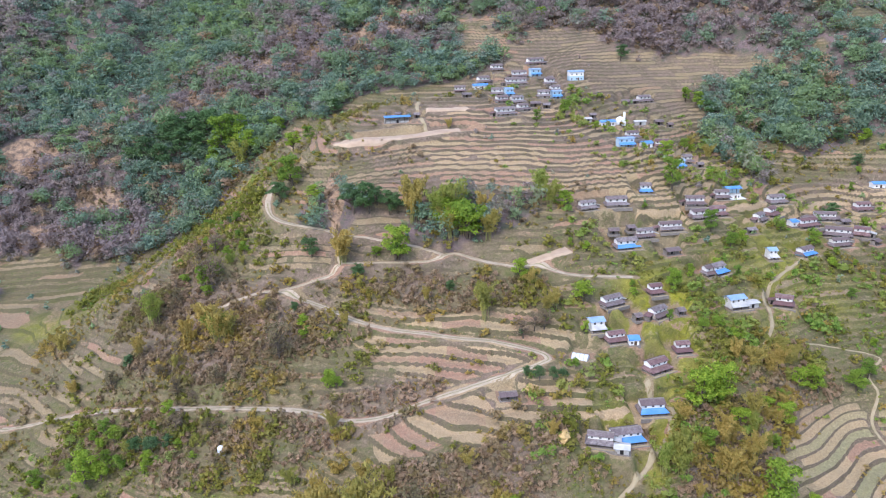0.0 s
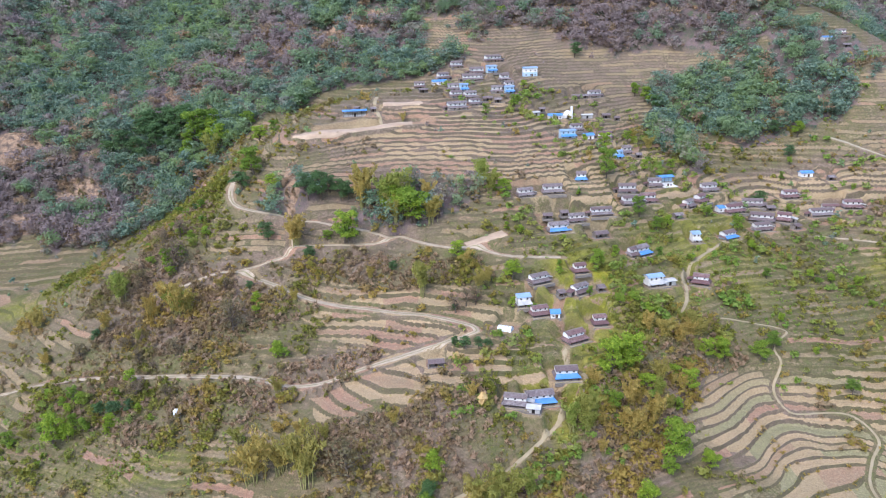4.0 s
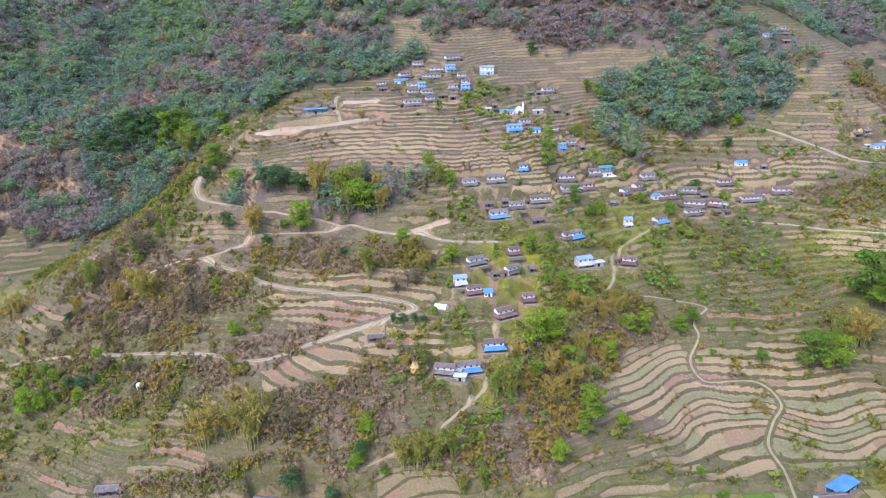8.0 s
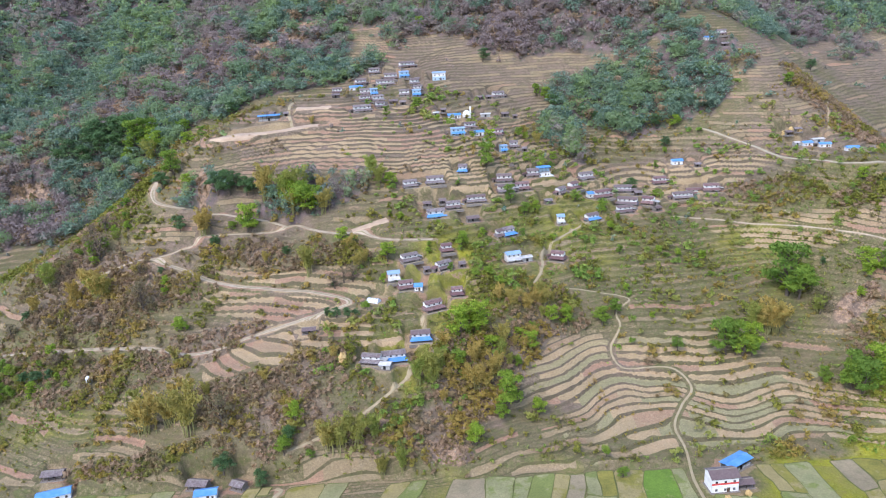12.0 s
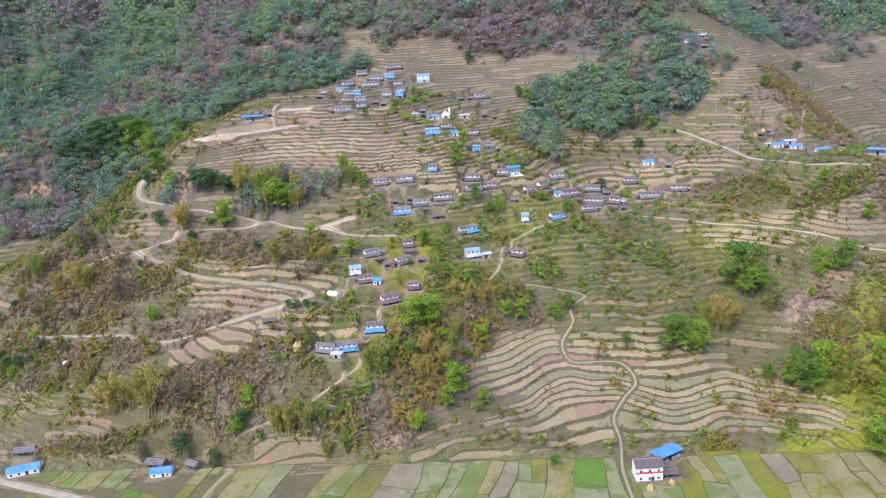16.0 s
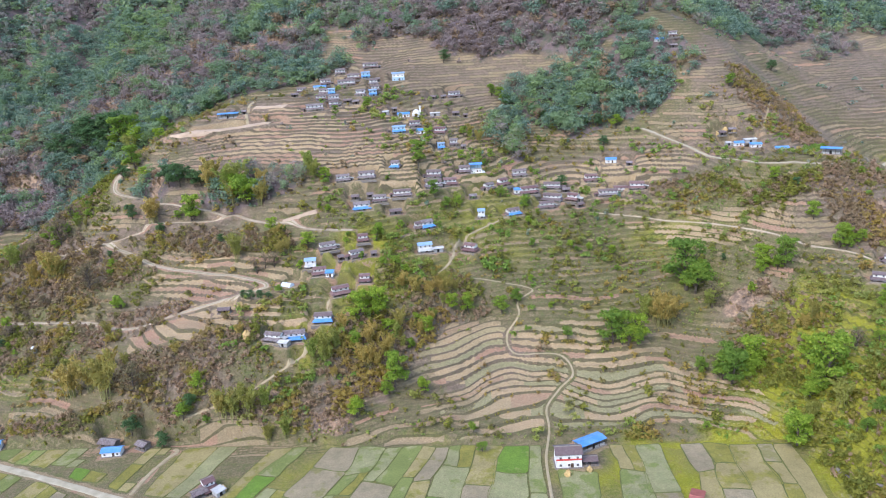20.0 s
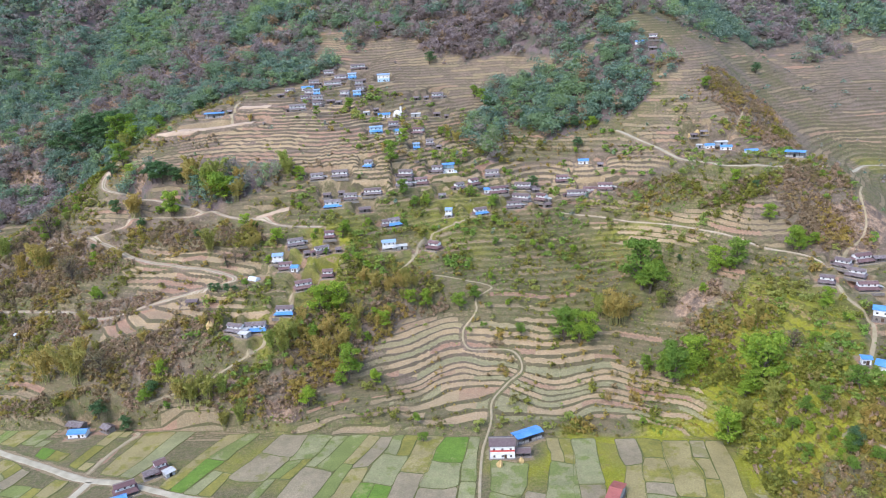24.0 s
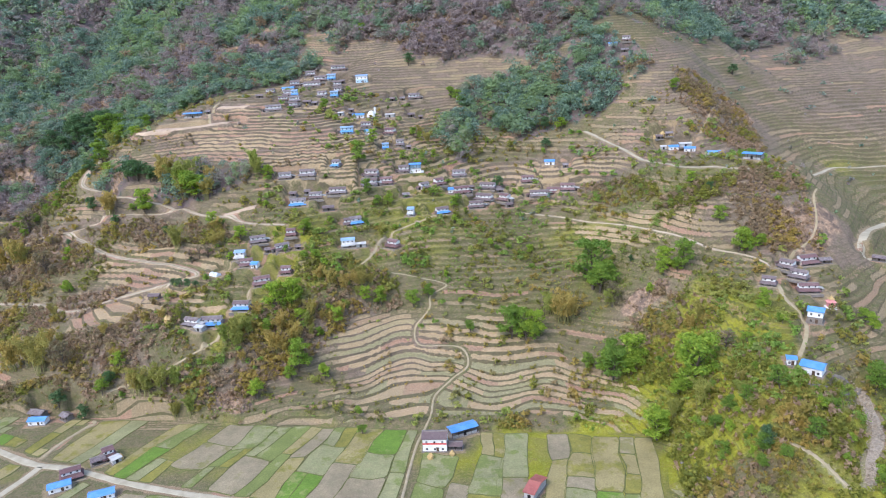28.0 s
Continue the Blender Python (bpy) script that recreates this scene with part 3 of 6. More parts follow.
def road(name, label, material, width, points, bare=1.0, lift=0.07, spill=0.0):
    """A track: its bed is cut level across the slope; the surface is laid once all beds are cut."""
    line = along(points, 0.8)
    z = ground(line[:, 0], line[:, 1])
    pad = np.r_[np.full(7, z[0]), z, np.full(7, z[-1])]
    z = np.convolve(pad, np.ones(15) / 15, "valid")
    reach = width / 2 + (3.2 if width > 2 else 1.5)
    lo, hi = line.min(0) - reach, line.max(0) + reach
    q = (slice(np.searchsorted(GX, lo[0]), np.searchsorted(GX, hi[0])), slice(np.searchsorted(GY, lo[1]), np.searchsorted(GY, hi[1])))
    gx, gy, x, y = GX[q[0]], GY[q[1]], X[q], Y[q]
    near, level = np.full(x.shape, 1e9), np.zeros(x.shape)
    for (px, py), pz in zip(line, z):
        w = (slice(np.searchsorted(gx, px - reach), np.searchsorted(gx, px + reach)), slice(np.searchsorted(gy, py - reach), np.searchsorted(gy, py + reach)))
        d = np.hypot(x[w] - px, y[w] - py)
        closer = d < near[w]
        near[w] = np.where(closer, d, near[w])
        level[w] = np.where(closer, pz, level[w])
    k = 1 - smooth(near, width / 2 + (1.0 if width > 2 else 0.4), reach)
    rim = bare * (1 - smooth(near + 1.6 * (wobble(x, y, 4, 4) - 0.5), width / 2 + 0.1, width / 2 + (1.8 if width > 2 else 0.3)))
    Z[q] = Z[q] * (1 - k) + level * k
    soil[q] = np.maximum(soil[q] * (1 - k), rim)
    bare_ground[q] = np.maximum(bare_ground[q], rim)
    terraced[q] *= 1 - k
    busy[q] = np.maximum(busy[q], 1 - smooth(near, width / 2, width / 2 + 1.5))
    ROADS.append((name, label, material, width + 2 * spill, line, lift + 0.3 * (spill > 0) + 0.12 * (width < 2)))


def window(x, y, reach):
    return (slice(np.searchsorted(GX, x - reach), np.searchsorted(GX, x + reach)), slice(np.searchsorted(GY, y - reach), np.searchsorted(GY, y + reach)))


def pad_for(x, y, turn, w, d):
    """Levels the ground under a house whose front edge lies at x, y."""
    q = window(x, y, 18)
    c, s = math.cos(radians(turn)), math.sin(radians(turn))
    u, v = (X[q] - x) * c + (Y[q] - y) * s, (Y[q] - y) * c - (X[q] - x) * s
    z = float(ground(x, y))
    r = np.maximum(np.abs(u) - w / 2 - 0.9, np.maximum(-v - 1.4, v - d - 0.6))
    k = 1 - smooth(r, 0.0, 1.8)
    Z[q] = Z[q] * (1 - k) + z * k
    rim = 0.75 * (1 - smooth(r + 1.8 * (wobble(X[q], Y[q], 3, 4) - 0.5), -0.4, 1.2))
    soil[q] = np.maximum(soil[q], rim)
    bare_ground[q] = np.maximum(bare_ground[q], rim)
    terraced[q] *= 1 - k
    busy[q] = np.maximum(busy[q], 1 - smooth(r, 0.5, 1.5))
    return z


TRACK = "pale dusty earth track winding along the terraced hillside"
FOOT = "narrow trodden earth footpath between the terraces"
road("track", TRACK, ROAD, 2.5, [(-148.1, 203.1), (-134.7, 200.2), (-109.3, 194.7), (-86.9, 191.9), (-63.3, 188.9), (-43.8, 185.1), (-31.6, 180.9), (-19.9, 179.3), (-6.9, 181.5), (8, 184.5), (19.8, 187.6), (27.1, 189.7), (28.7, 191.6), (25.7, 194.7), (14.1, 199), (0.2, 203.2), (-14.2, 207.8), (-29.1, 212.1), (-40.9, 218.4), (-53.1, 223.7), (-59.5, 227.1)])
road("track", TRACK, ROAD, 2.2, [(-59.5, 227.1), (-45.9, 228.4), (-38.3, 230.8), (-38.3, 235.5), (-40.3, 242.5), (-52.1, 246.8), (-63.7, 253.6), (-68.6, 261.6), (-69.7, 270.6), (-68.1, 276.8)])
road("track", TRACK, ROAD, 2.1, [(-38, 232.7), (-20.6, 232.1), (-4.9, 231.8), (1.1, 235), (10.7, 230.7), (23.9, 226.9), (31.5, 226.1), (38.6, 222.6), (49.5, 220.9), (60.4, 219.4)])
road("track", TRACK, ROAD, 2.0, [(-39.3, 242.9), (-22.9, 239.2), (-8.8, 236.7), (-1.9, 234.1)])
road("track", TRACK, ROAD, 2.5, [(-59.5, 227.1), (-69.1, 226), (-77.4, 223.2), (-85.6, 221.1)])
road("footpath", FOOT, TRAIL, 1.3, [(12.5, 139.9), (23, 143.4), (33.5, 147.3), (44.4, 154.5), (52.3, 161.9), (60.1, 171.5), (61.5, 176.2), (57.1, 180.1), (55.9, 183.5)])
road("footpath", FOOT, TRAIL, 1.6, [(-7.6, 293.9), (-11.1, 303.4), (-12.2, 312.9), (-11.6, 321.2)])
road("footpath", FOOT, TRAIL, 1.2, [(96.3, 198.9), (101.7, 206.4), (104.2, 213.6), (105.8, 222.7), (115.5, 232.2), (125.7, 240.2), (129.7, 245.4)])
road("track", TRACK, GRAVEL, 2.4, [(200.3, 310.7), (211, 299), (222.6, 288), (232.7, 270.5), (241.3, 253.7), (261.7, 246.7), (274.3, 245.8), (286.3, 249.4), (299, 264), (314, 292), (330.9, 313.7), (356.1, 318.2), (400, 326)])
road("track", TRACK, ROAD, 1.5, [(167.6, 251.1), (186.4, 248.7), (204.4, 240.1), (220.9, 229.1), (235.8, 216.8), (247.5, 206.3), (259.5, 201.5), (265, 197.7), (266.9, 195.2)])
road("footpath", FOOT, TRAIL, 1.0, [(274.3, 201.1), (285, 209.7), (290.8, 219.2), (293.9, 234.1), (297.5, 242)])
road("footpath", FOOT, TRAIL, 1.0, [(258.6, 297.5), (263, 307.3), (271, 325), (282, 344)])
road("footpath", FOOT, TRAIL, 1.4, [(267.3, 188.6), (267.1, 174.3), (269.8, 164), (268.7, 155.1), (263.1, 143.5)])
road("footpath", FOOT, TRAIL, 0.9, [(139, 70), (138.6, 96.4), (137.9, 110.9), (137.7, 126.8), (139.6, 141.4), (139.5, 152.5), (144.8, 161.7), (150.2, 168.5), (147, 177.7), (136.7, 179.9), (128.3, 180.5), (126, 187.7), (131.1, 194.9), (130.9, 200.7), (137.2, 206), (124.6, 207.1), (112.3, 206)], bare=0.4)
road("valley_road", "pale gravel road crossing the valley fields", GRAVEL, 2.9, [(-75, 132), (-40, 121), (-11.8, 111.3), (7, 104.8), (23.4, 102.9), (45.9, 97.1), (70, 92.8), (100, 89), (140, 82)])
road("valley_road", "pale gravel side road between the fields", GRAVEL, 2.6, [(10.3, 103.4), (9.7, 96), (8.2, 87.8), (6, 70)])
road("footpath", FOOT, TRAIL, 1.4, [(7, 107.6), (7.6, 118.3), (9.9, 128.7), (11.5, 132), (9.5, 133.4)])
road("track", TRACK, GRAVEL, 3.2, [(333.3, 256.6), (320.1, 240), (310.1, 222.2), (308.4, 215.4), (318.9, 219.1)])
road("footpath", FOOT, TRAIL, 1.2, [(244, 112), (248.5, 107), (253, 102.5), (257, 97), (261, 90)])
road("stream_bed", "dry stony stream bed below the knoll", STONES, 3.4, [(282.8, 143.1), (281.6, 132.7), (277.5, 116.8), (270.9, 103.9), (266.2, 93.1)])
road("cut_bench", "bare pale earth bench cut into the hillside", SAND, 8.5, [(-42.2, 284.8), (-34.3, 283.9), (-25.6, 285.2), (-17, 286.8), (-8.7, 289.1), (-1.7, 291.3), (5.8, 291.9)], spill=0.8)
road("cut_bench", "bare pale earth bench cut into the hillside", SAND, 3.0, [(-8.2, 308.6), (1.3, 308.6), (9.9, 309.8)], spill=2.0)
road("cut_bench", "bare pale earth bench cut into the hillside", SAND, 3.0, [(26.5, 228.7), (34.1, 230.4), (41.5, 232.5)], spill=1.2)

cut = patch(X, Y, -16, 290.5, 30, 5.5, 4, 0.25)
bare_ground = np.maximum(bare_ground, cut)
soil = np.maximum(soil, cut)
spoil = along([(-44.5, 281.5), (-38, 280), (-30, 280.2), (-22, 282), (-14, 284.5), (-6, 287)], 0.8)
ROADS.append(("spoil_bank", "steep bank of pale earth tipped below the cut bench", SAND, 4.6, spoil, 0.35))
HOUSES = []


def house(kind, x, y, turn, w):
    HOUSES.append((kind, x, y, turn, w, pad_for(x, y, turn, w, 6.6)))


house('slate', 47.8, 368.2, 14, 11.5)
house('slate', 27.9, 369.3, 14, 7.3)
house('slate', 37.8, 357.9, 14, 9.9)
house('blue_block', 46.0, 356.5, 14, 6.3)
house('slate', 20.8, 359.4, 14, 7.2)
house('slate', 35.3, 348.4, 14, 13.2)
house('blue_roof', 18.0, 352.7, 10, 9.2)
house('slate', 7.5, 347.1, 10, 7.7)
house('slate', 24.8, 332.5, 14, 6.7)
house('blue_block', 30.6, 330.0, 14, 4.7)
house('slate', 26.8, 320.7, 12, 7.9)
house('slate', 33.7, 321.2, 12, 7.2)
house('slate', 35.5, 313.9, 12, 6.4)
house('slate', 26.7, 304.5, 16, 11.4)
house('slate', 52.2, 348.6, 10, 5.5)
house('slate', 53.8, 342.3, 10, 6.1)
house('blue_block', 53.1, 335.7, 8, 6.0)
house('shed', 52.8, 356.9, 0, 2.8)
house('slate', 46.1, 332.4, 10, 6.7)
house('shed', 41.0, 321.0, 10, 5.9)
house('shed', 45.9, 320.1, 0, 3.9)
house('pale_block', 65.5, 356.4, 6, 7.7)
house('shed', 10.5, 324.7, 5, 5.3)
house('blue_shed', -20.1, 298.9, 10, 10.3)
house('shed', -20.6, 307.1, 0, 2.6)
house('shed', -11.8, 301.5, 0, 3.2)
house('shed', 86.5, 343.0, -15, 6.1)
house('shed', 92.8, 346.8, 10, 3.4)
house('slate', 99.5, 352.1, 12, 8.2)
house('shed', 67.1, 321.4, 0, 3.9)
house('tin', 63.2, 313.1, 0, 3.8)
house('blue_roof', 72.7, 315.9, 5, 8.9)
house('blue_block', 74.1, 285.7, 8, 8.2)
house('slate', 80.8, 301.3, 10, 7.9)
house('blue_roof', 84.5, 293.7, 10, 6.0)
house('brown', 92.8, 301.9, -10, 7.3)
house('tin', 89.3, 324.2, 0, 6.5)
house('shed', 100.6, 332.2, 0, 4.6)
house('shed', 106.0, 332.6, 0, 2.6)
house('blue_block', 95.9, 281.9, 12, 5.2)
house('slate', 101.4, 291.5, 12, 4.7)
house('shed', 106.3, 290.9, 0, 3.0)
house('slate', 51.7, 247.9, 10, 8.6)
house('slate', 62.2, 249.7, 15, 9.2)
house('veranda', 74.4, 257.9, 5, 5.0)
house('slate', 93.0, 256.6, 8, 8.1)
house('slate', 94.0, 249.8, 5, 9.6)
house('brown', 101.4, 254.3, 8, 7.5)
house('slate', 107.6, 267.9, 5, 6.7)
house('tower', 113.2, 271.5, 8, 6.2)
house('slate', 121.2, 259.8, 40, 7.1)
house('brown', 127.8, 265.0, 40, 6.1)
house('shed', 58.4, 238.4, 10, 5.2)
house('shed', 65.2, 240.4, 5, 3.7)
house('veranda', 62.5, 232.9, 10, 9.3)
house('slate', 69.9, 238.0, 20, 8.3)
house('slate', 79.9, 241.5, 18, 11.5)
house('shed', 78.0, 232.2, 15, 6.6)
house('slate', 89.7, 225.3, 35, 5.5)
house('veranda', 93.3, 226.5, 42, 7.0)
house('shed', 112.3, 249.7, 0, 4.8)
house('pale', 116.0, 238.6, 0, 4.1)
house('slate', 52.4, 206.8, 15, 9.7)
house('brown', 66.5, 210.3, 0, 5.3)
house('slate', 66.1, 201.9, 22, 9.0)
house('shed', 58.4, 201.6, 15, 3.3)
house('shed', 72.1, 203.1, 0, 2.6)
house('pale', 45.6, 199.1, 10, 5.7)
house('brown', 50.6, 194.7, 0, 7.5)
house('blue_roof', 54.8, 193.3, 0, 3.7)
house('brown', 69.5, 191.4, 12, 5.5)
house('brown', 61.4, 185.9, 25, 8.2)
house('veranda', 55.7, 173.0, 5, 8.9)
house('pale', 93.1, 210.0, 15, 7.2)
house('tin', 98.1, 212.5, 15, 5.3)
house('brown', 110.1, 217.4, -20, 6.8)
house('shed', 15.6, 176.3, 20, 6.5)
house('tunnel', 37.9, 190.0, -25, 5.2)
house('slate', 38.2, 162.0, -15, 8.3)
house('veranda', 46.6, 164.0, -4, 9.2)
house('tin', 43.4, 159.7, -15, 3.9)
house('slate', 135.0, 278.6, 10, 8.6)
house('blue_roof', 134.7, 260.8, 10, 7.2)
house('slate', 149.7, 269.7, -12, 11.5)
house('brown', 139.0, 259.4, 18, 10.0)
house('slate', 148.3, 257.8, -28, 11.5)
house('slate', 146.8, 250.3, 10, 9.4)
house('veranda', 131.8, 243.6, 28, 8.6)
house('brown', 158.0, 259.5, -35, 6.5)
house('shed', 163.1, 255.2, 35, 5.2)
house('shed', 156.8, 267.7, 0, 4.6)
house('brown', 170.6, 279.0, 5, 7.9)
house('slate', 176.9, 263.4, 4, 12.9)
house('brown', 183.5, 269.7, -6, 9.4)
house('brown', 190.3, 265.8, -8, 8.6)
house('blue_roof', 181.7, 290.0, 0, 6.5)
house('shed', 189.9, 284.1, 0, 3.4)
house('shed', 141.9, 268.7, 30, 5.8)
house('shed', 155.0, 273.1, -20, 5.2)
house('blue_roof', 218.7, 357.3, 5, 6.2)
house('slate', 226.2, 358.4, 5, 6.4)
house('shed', 224.8, 349.2, 5, 5.6)
house('shed', 238.0, 294.3, 20, 4.3)
house('shed', 242.9, 295.7, 0, 4.3)
house('tin', 239.2, 288.0, 5, 4.2)
house('blue_roof', 244.0, 287.1, 5, 6.7)
house('tin', 250.1, 289.4, 5, 8.0)
house('blue_roof', 251.4, 285.2, -5, 7.9)
house('blue_roof', 262.1, 280.3, -5, 9.0)
house('shed', 262.3, 264.1, -10, 4.0)
house('blue_shed', 272.5, 253.0, -32, 8.0)
house('slate', 263.1, 182.9, -18, 6.5)
house('slate', 271.2, 192.7, -30, 7.3)
house('brown', 282.4, 196.0, 8, 9.0)
house('shed', 288.7, 199.0, 4, 6.5)
house('slate', 274.1, 186.7, -35, 8.6)
house('brown', 277.0, 179.1, -12, 9.6)
house('shed', 274.5, 182.8, -60, 4.7)
house('blue_tall', 272.8, 160.7, -25, 4.8)
house('shrine', 281.3, 170.6, 0, 3.7)
house('blue_small', 258.5, 136.0, -10, 2.8)
house('blue_long', 263.4, 133.6, -32, 6.5)
house('shed', 313.1, 212.6, -20, 7.0)
house('farm', 144.5, 120.9, 4, 8.2)
house('blue_shed', 153.5, 131.4, 32, 9.3)
house('shed', 151.2, 122.1, 4, 4.7)
house('red_shed', 176.5, 97.6, -22, 3.4)
house('blue_roof', -11.3, 129.0, 8, 6.9)
house('shed', -16.0, 134.1, 4, 6.2)
house('shed', -3.2, 133.2, -12, 4.5)
house('blue_roof', 27.6, 90.6, 35, 7.6)
house('brown', 27.7, 96.4, 35, 6.6)
house('blue_roof', 44.6, 87.4, 30, 8.0)
house('shed', 31.0, 106.0, 35, 4.4)
house('brown', 33.6, 108.6, 35, 3.4)
house('tin', 37.0, 107.4, 55, 3.2)
house('blue_roof', -60.0, 131.9, 20, 9.5)
house('shed', -64.2, 139.4, 0, 6.5)


def lay_ground():
    n, m = len(GX), len(GY)
    v = np.stack((X, Y, Z), -1).reshape(-1, 3)
    a = (np.arange(n - 1)[:, None] * m + np.arange(m - 1)).ravel()
    me = mesh_of("ground", v, np.stack((a, a + m, a + m + 1, a + 1), -1), GROUND, True)
    for name, rgb in (("cover", (bare_ground, lush, woods)), ("kind", (tilled, scree, terraced)), ("steps", (u, strip, terraced))):
        col = np.ones((n * m, 4), np.float32)
        for i, c in enumerate(rgb):
            col[:, i] = c.ravel()
        at = me.color_attributes.new(name, "FLOAT_COLOR", "POINT")
        at.data.foreach_set("color", col.ravel())
    return tagged(new("ground", me), "terraced hillside of dry grass, fallow plots and woodland soil", "ground", kind="structure")


land = lay_ground()


def lay_road(name, label, material, width, line, lift):
    d = np.gradient(line, axis=0)
    d /= np.linalg.norm(d, axis=1)[:, None] + 1e-9
    side = np.stack((-d[:, 1], d[:, 0]), -1)
    rows = []
    for f in (-0.5, -0.42, -0.28, -0.1, 0, 0.1, 0.28, 0.42, 0.5):
        p = line + side * (f * width * (1 + 0.22 * (wobble(line[:, 0], line[:, 1], 5, 2) - 0.5) * (2 if abs(f) > 0.3 else 0)))[:, None]
        z = ground(p[:, 0], p[:, 1]) + (lift if abs(f) < 0.45 else -0.12)
        rows.append(np.c_[p, z])
    n, k = len(line), len(rows)
    v = np.stack(rows, 1).reshape(-1, 3)
    a = (np.arange(n - 1)[:, None] * k + np.arange(k - 1)).ravel()
    me = mesh_of(name, v, np.stack((a, a + k, a + k + 1, a + 1), -1), material, True)
    if material is ROAD and width > 2.05 and name == "track":
        me.materials.append(VERGE)
        grown = np.zeros((n - 1, k - 1), np.int32)
        grown[:, 3:5] = (wobble(line[:-1, 0], line[:-1, 1], 9, 1) > 0.3)[:, None]
        me.polygons.foreach_set("material_index", grown.ravel())
    return tagged(new(name, me), label, "road", kind="structure")


for r in ROADS:
    lay_road(*r)


# ---- houses ----
def gable_roof(w, d, eave, pitch, over, thick):
    """Two slopes, as two meshes' corners: front and back."""
    h = (d / 2 + over) * math.tan(radians(pitch))
    x, y0, y1, ym = w / 2 + over * 0.8, -over, d + over, d / 2
    low = eave - over * math.tan(radians(pitch))
    return [[(-x, y0, low), (x, y0, low), (x, ym, low + h), (-x, ym, low + h)], [(x, y1, low), (-x, y1, low), (-x, ym, low + h), (x, ym, low + h)]], low + h


def add_window(root, x, y, z, w, h, wall):
    """A window in the front wall: a timber frame with its shutters."""
    f = Solid().box(-w / 2 - 0.05, -0.07, -0.05, w / 2 + 0.05, 0.03, 0).box(-w / 2 - 0.05, -0.07, h, w / 2 + 0.05, 0.03, h + 0.05).box(-w / 2 - 0.05, -0.07, 0, -w / 2, 0.03, h).box(w / 2, -0.07, 0, w / 2 + 0.05, 0.03, h)
    ob = part("window", f.mesh("window", TIMBER), root)
    ob.location = (x, y, z)
    part("pane", Solid().box(-w / 2, -0.03, 0, -0.02, 0.02, h).box(0.02, -0.03, 0, w / 2, 0.02, h).mesh("pane", GLASS), ob)


STYLES = {
    # depth, storeys, storey height, roof, lower wall, upper wall, veranda roof, pitch
    "slate": (3.2, 2, 1.7, SLATE, OCHRE, WHITE, SLATE, 25),
    "brown": (3.2, 2, 1.7, RUST, REDMUD, WHITE, RUST, 25),
    "veranda": (3.7, 2, 1.66, SLATE, PALEBLUE, WHITE, BLUE, 25),
    "blue_roof": (3.8, 1, 2.2, BLUE, WHITE, WHITE, None, 20),
    "blue_block": (4.2, 2, 1.95, GREYBLUE, PALEBLUE, PALEBLUE, BLUE, 10),
    "pale_block": (4.8, 2, 2.4, GREYBLUE, PALEBLUE, WHITE, None, 14),
    "pale": (4.0, 2, 1.8, GREYBLUE, WHITE, WHITE, TIN, 20),
    "tower": (4.6, 2, 2.4, BLUE, WHITE, PALEBLUE, None, 12),
    "blue_long": (5.0, 1, 2.7, BLUE, WHITE, WHITE, None, 18),
    "blue_small": (2.6, 1, 2.3, BLUE, WHITE, WHITE, None, 12),
    "blue_tall": (4.4, 2, 2.3, BLUE, STONE, WHITE, None, 18),
    "blue_shed": (4.0, 1, 2.6, BLUE, CONCRETE, CONCRETE, None, 10),
    "red_shed": (9.0, 1, 2.4, RED, CONCRETE, CONCRETE, None, 12),
    "shed": (3.4, 1, 2.0, SLATE, STONE, STONE, None, 24),
    "tin": (3.2, 1, 2.0, TIN, CONCRETE, CONCRETE, None, 12),
    "farm": (5.2, 2, 2.5, SLATE, WHITE, WHITE, None, 25),
}
LABELS = {
    "slate": "grey slate village house with white upper floor",
    "brown": "brown slate village house with white and red mud walls",
    "veranda": "slate-roofed house with blue sheet veranda and pale blue front",
    "blue_roof": "small whitewashed house under a bright blue corrugated roof",
    "blue_block": "two-storey pale blue house with a low faded sheet roof",
    "pale_block": "white and blue two-storey house with a pale sheet roof",
    "pale": "whitewashed two-storey house with a faded grey-blue sheet roof",
    "tower": "tall open-fronted house with a bright blue sheet roof on posts",
    "blue_long": "long low white building with a bright blue corrugated roof",
    "blue_small": "tiny white hut with a flat-pitched blue roof",
    "blue_tall": "white house on a stone base with a blue sheet roof",
    "blue_shed": "long open shed with a bright blue corrugated roof",
    "red_shed": "long low shed with a rust-red corrugated roof among the paddies",
    "shed": "low stone shed with open front and worn slate roof",
    "tin": "low shed with a pale weathered tin roof",
    "farm": "white two-storey farmhouse with red band and slate roof beside the paddies",
}


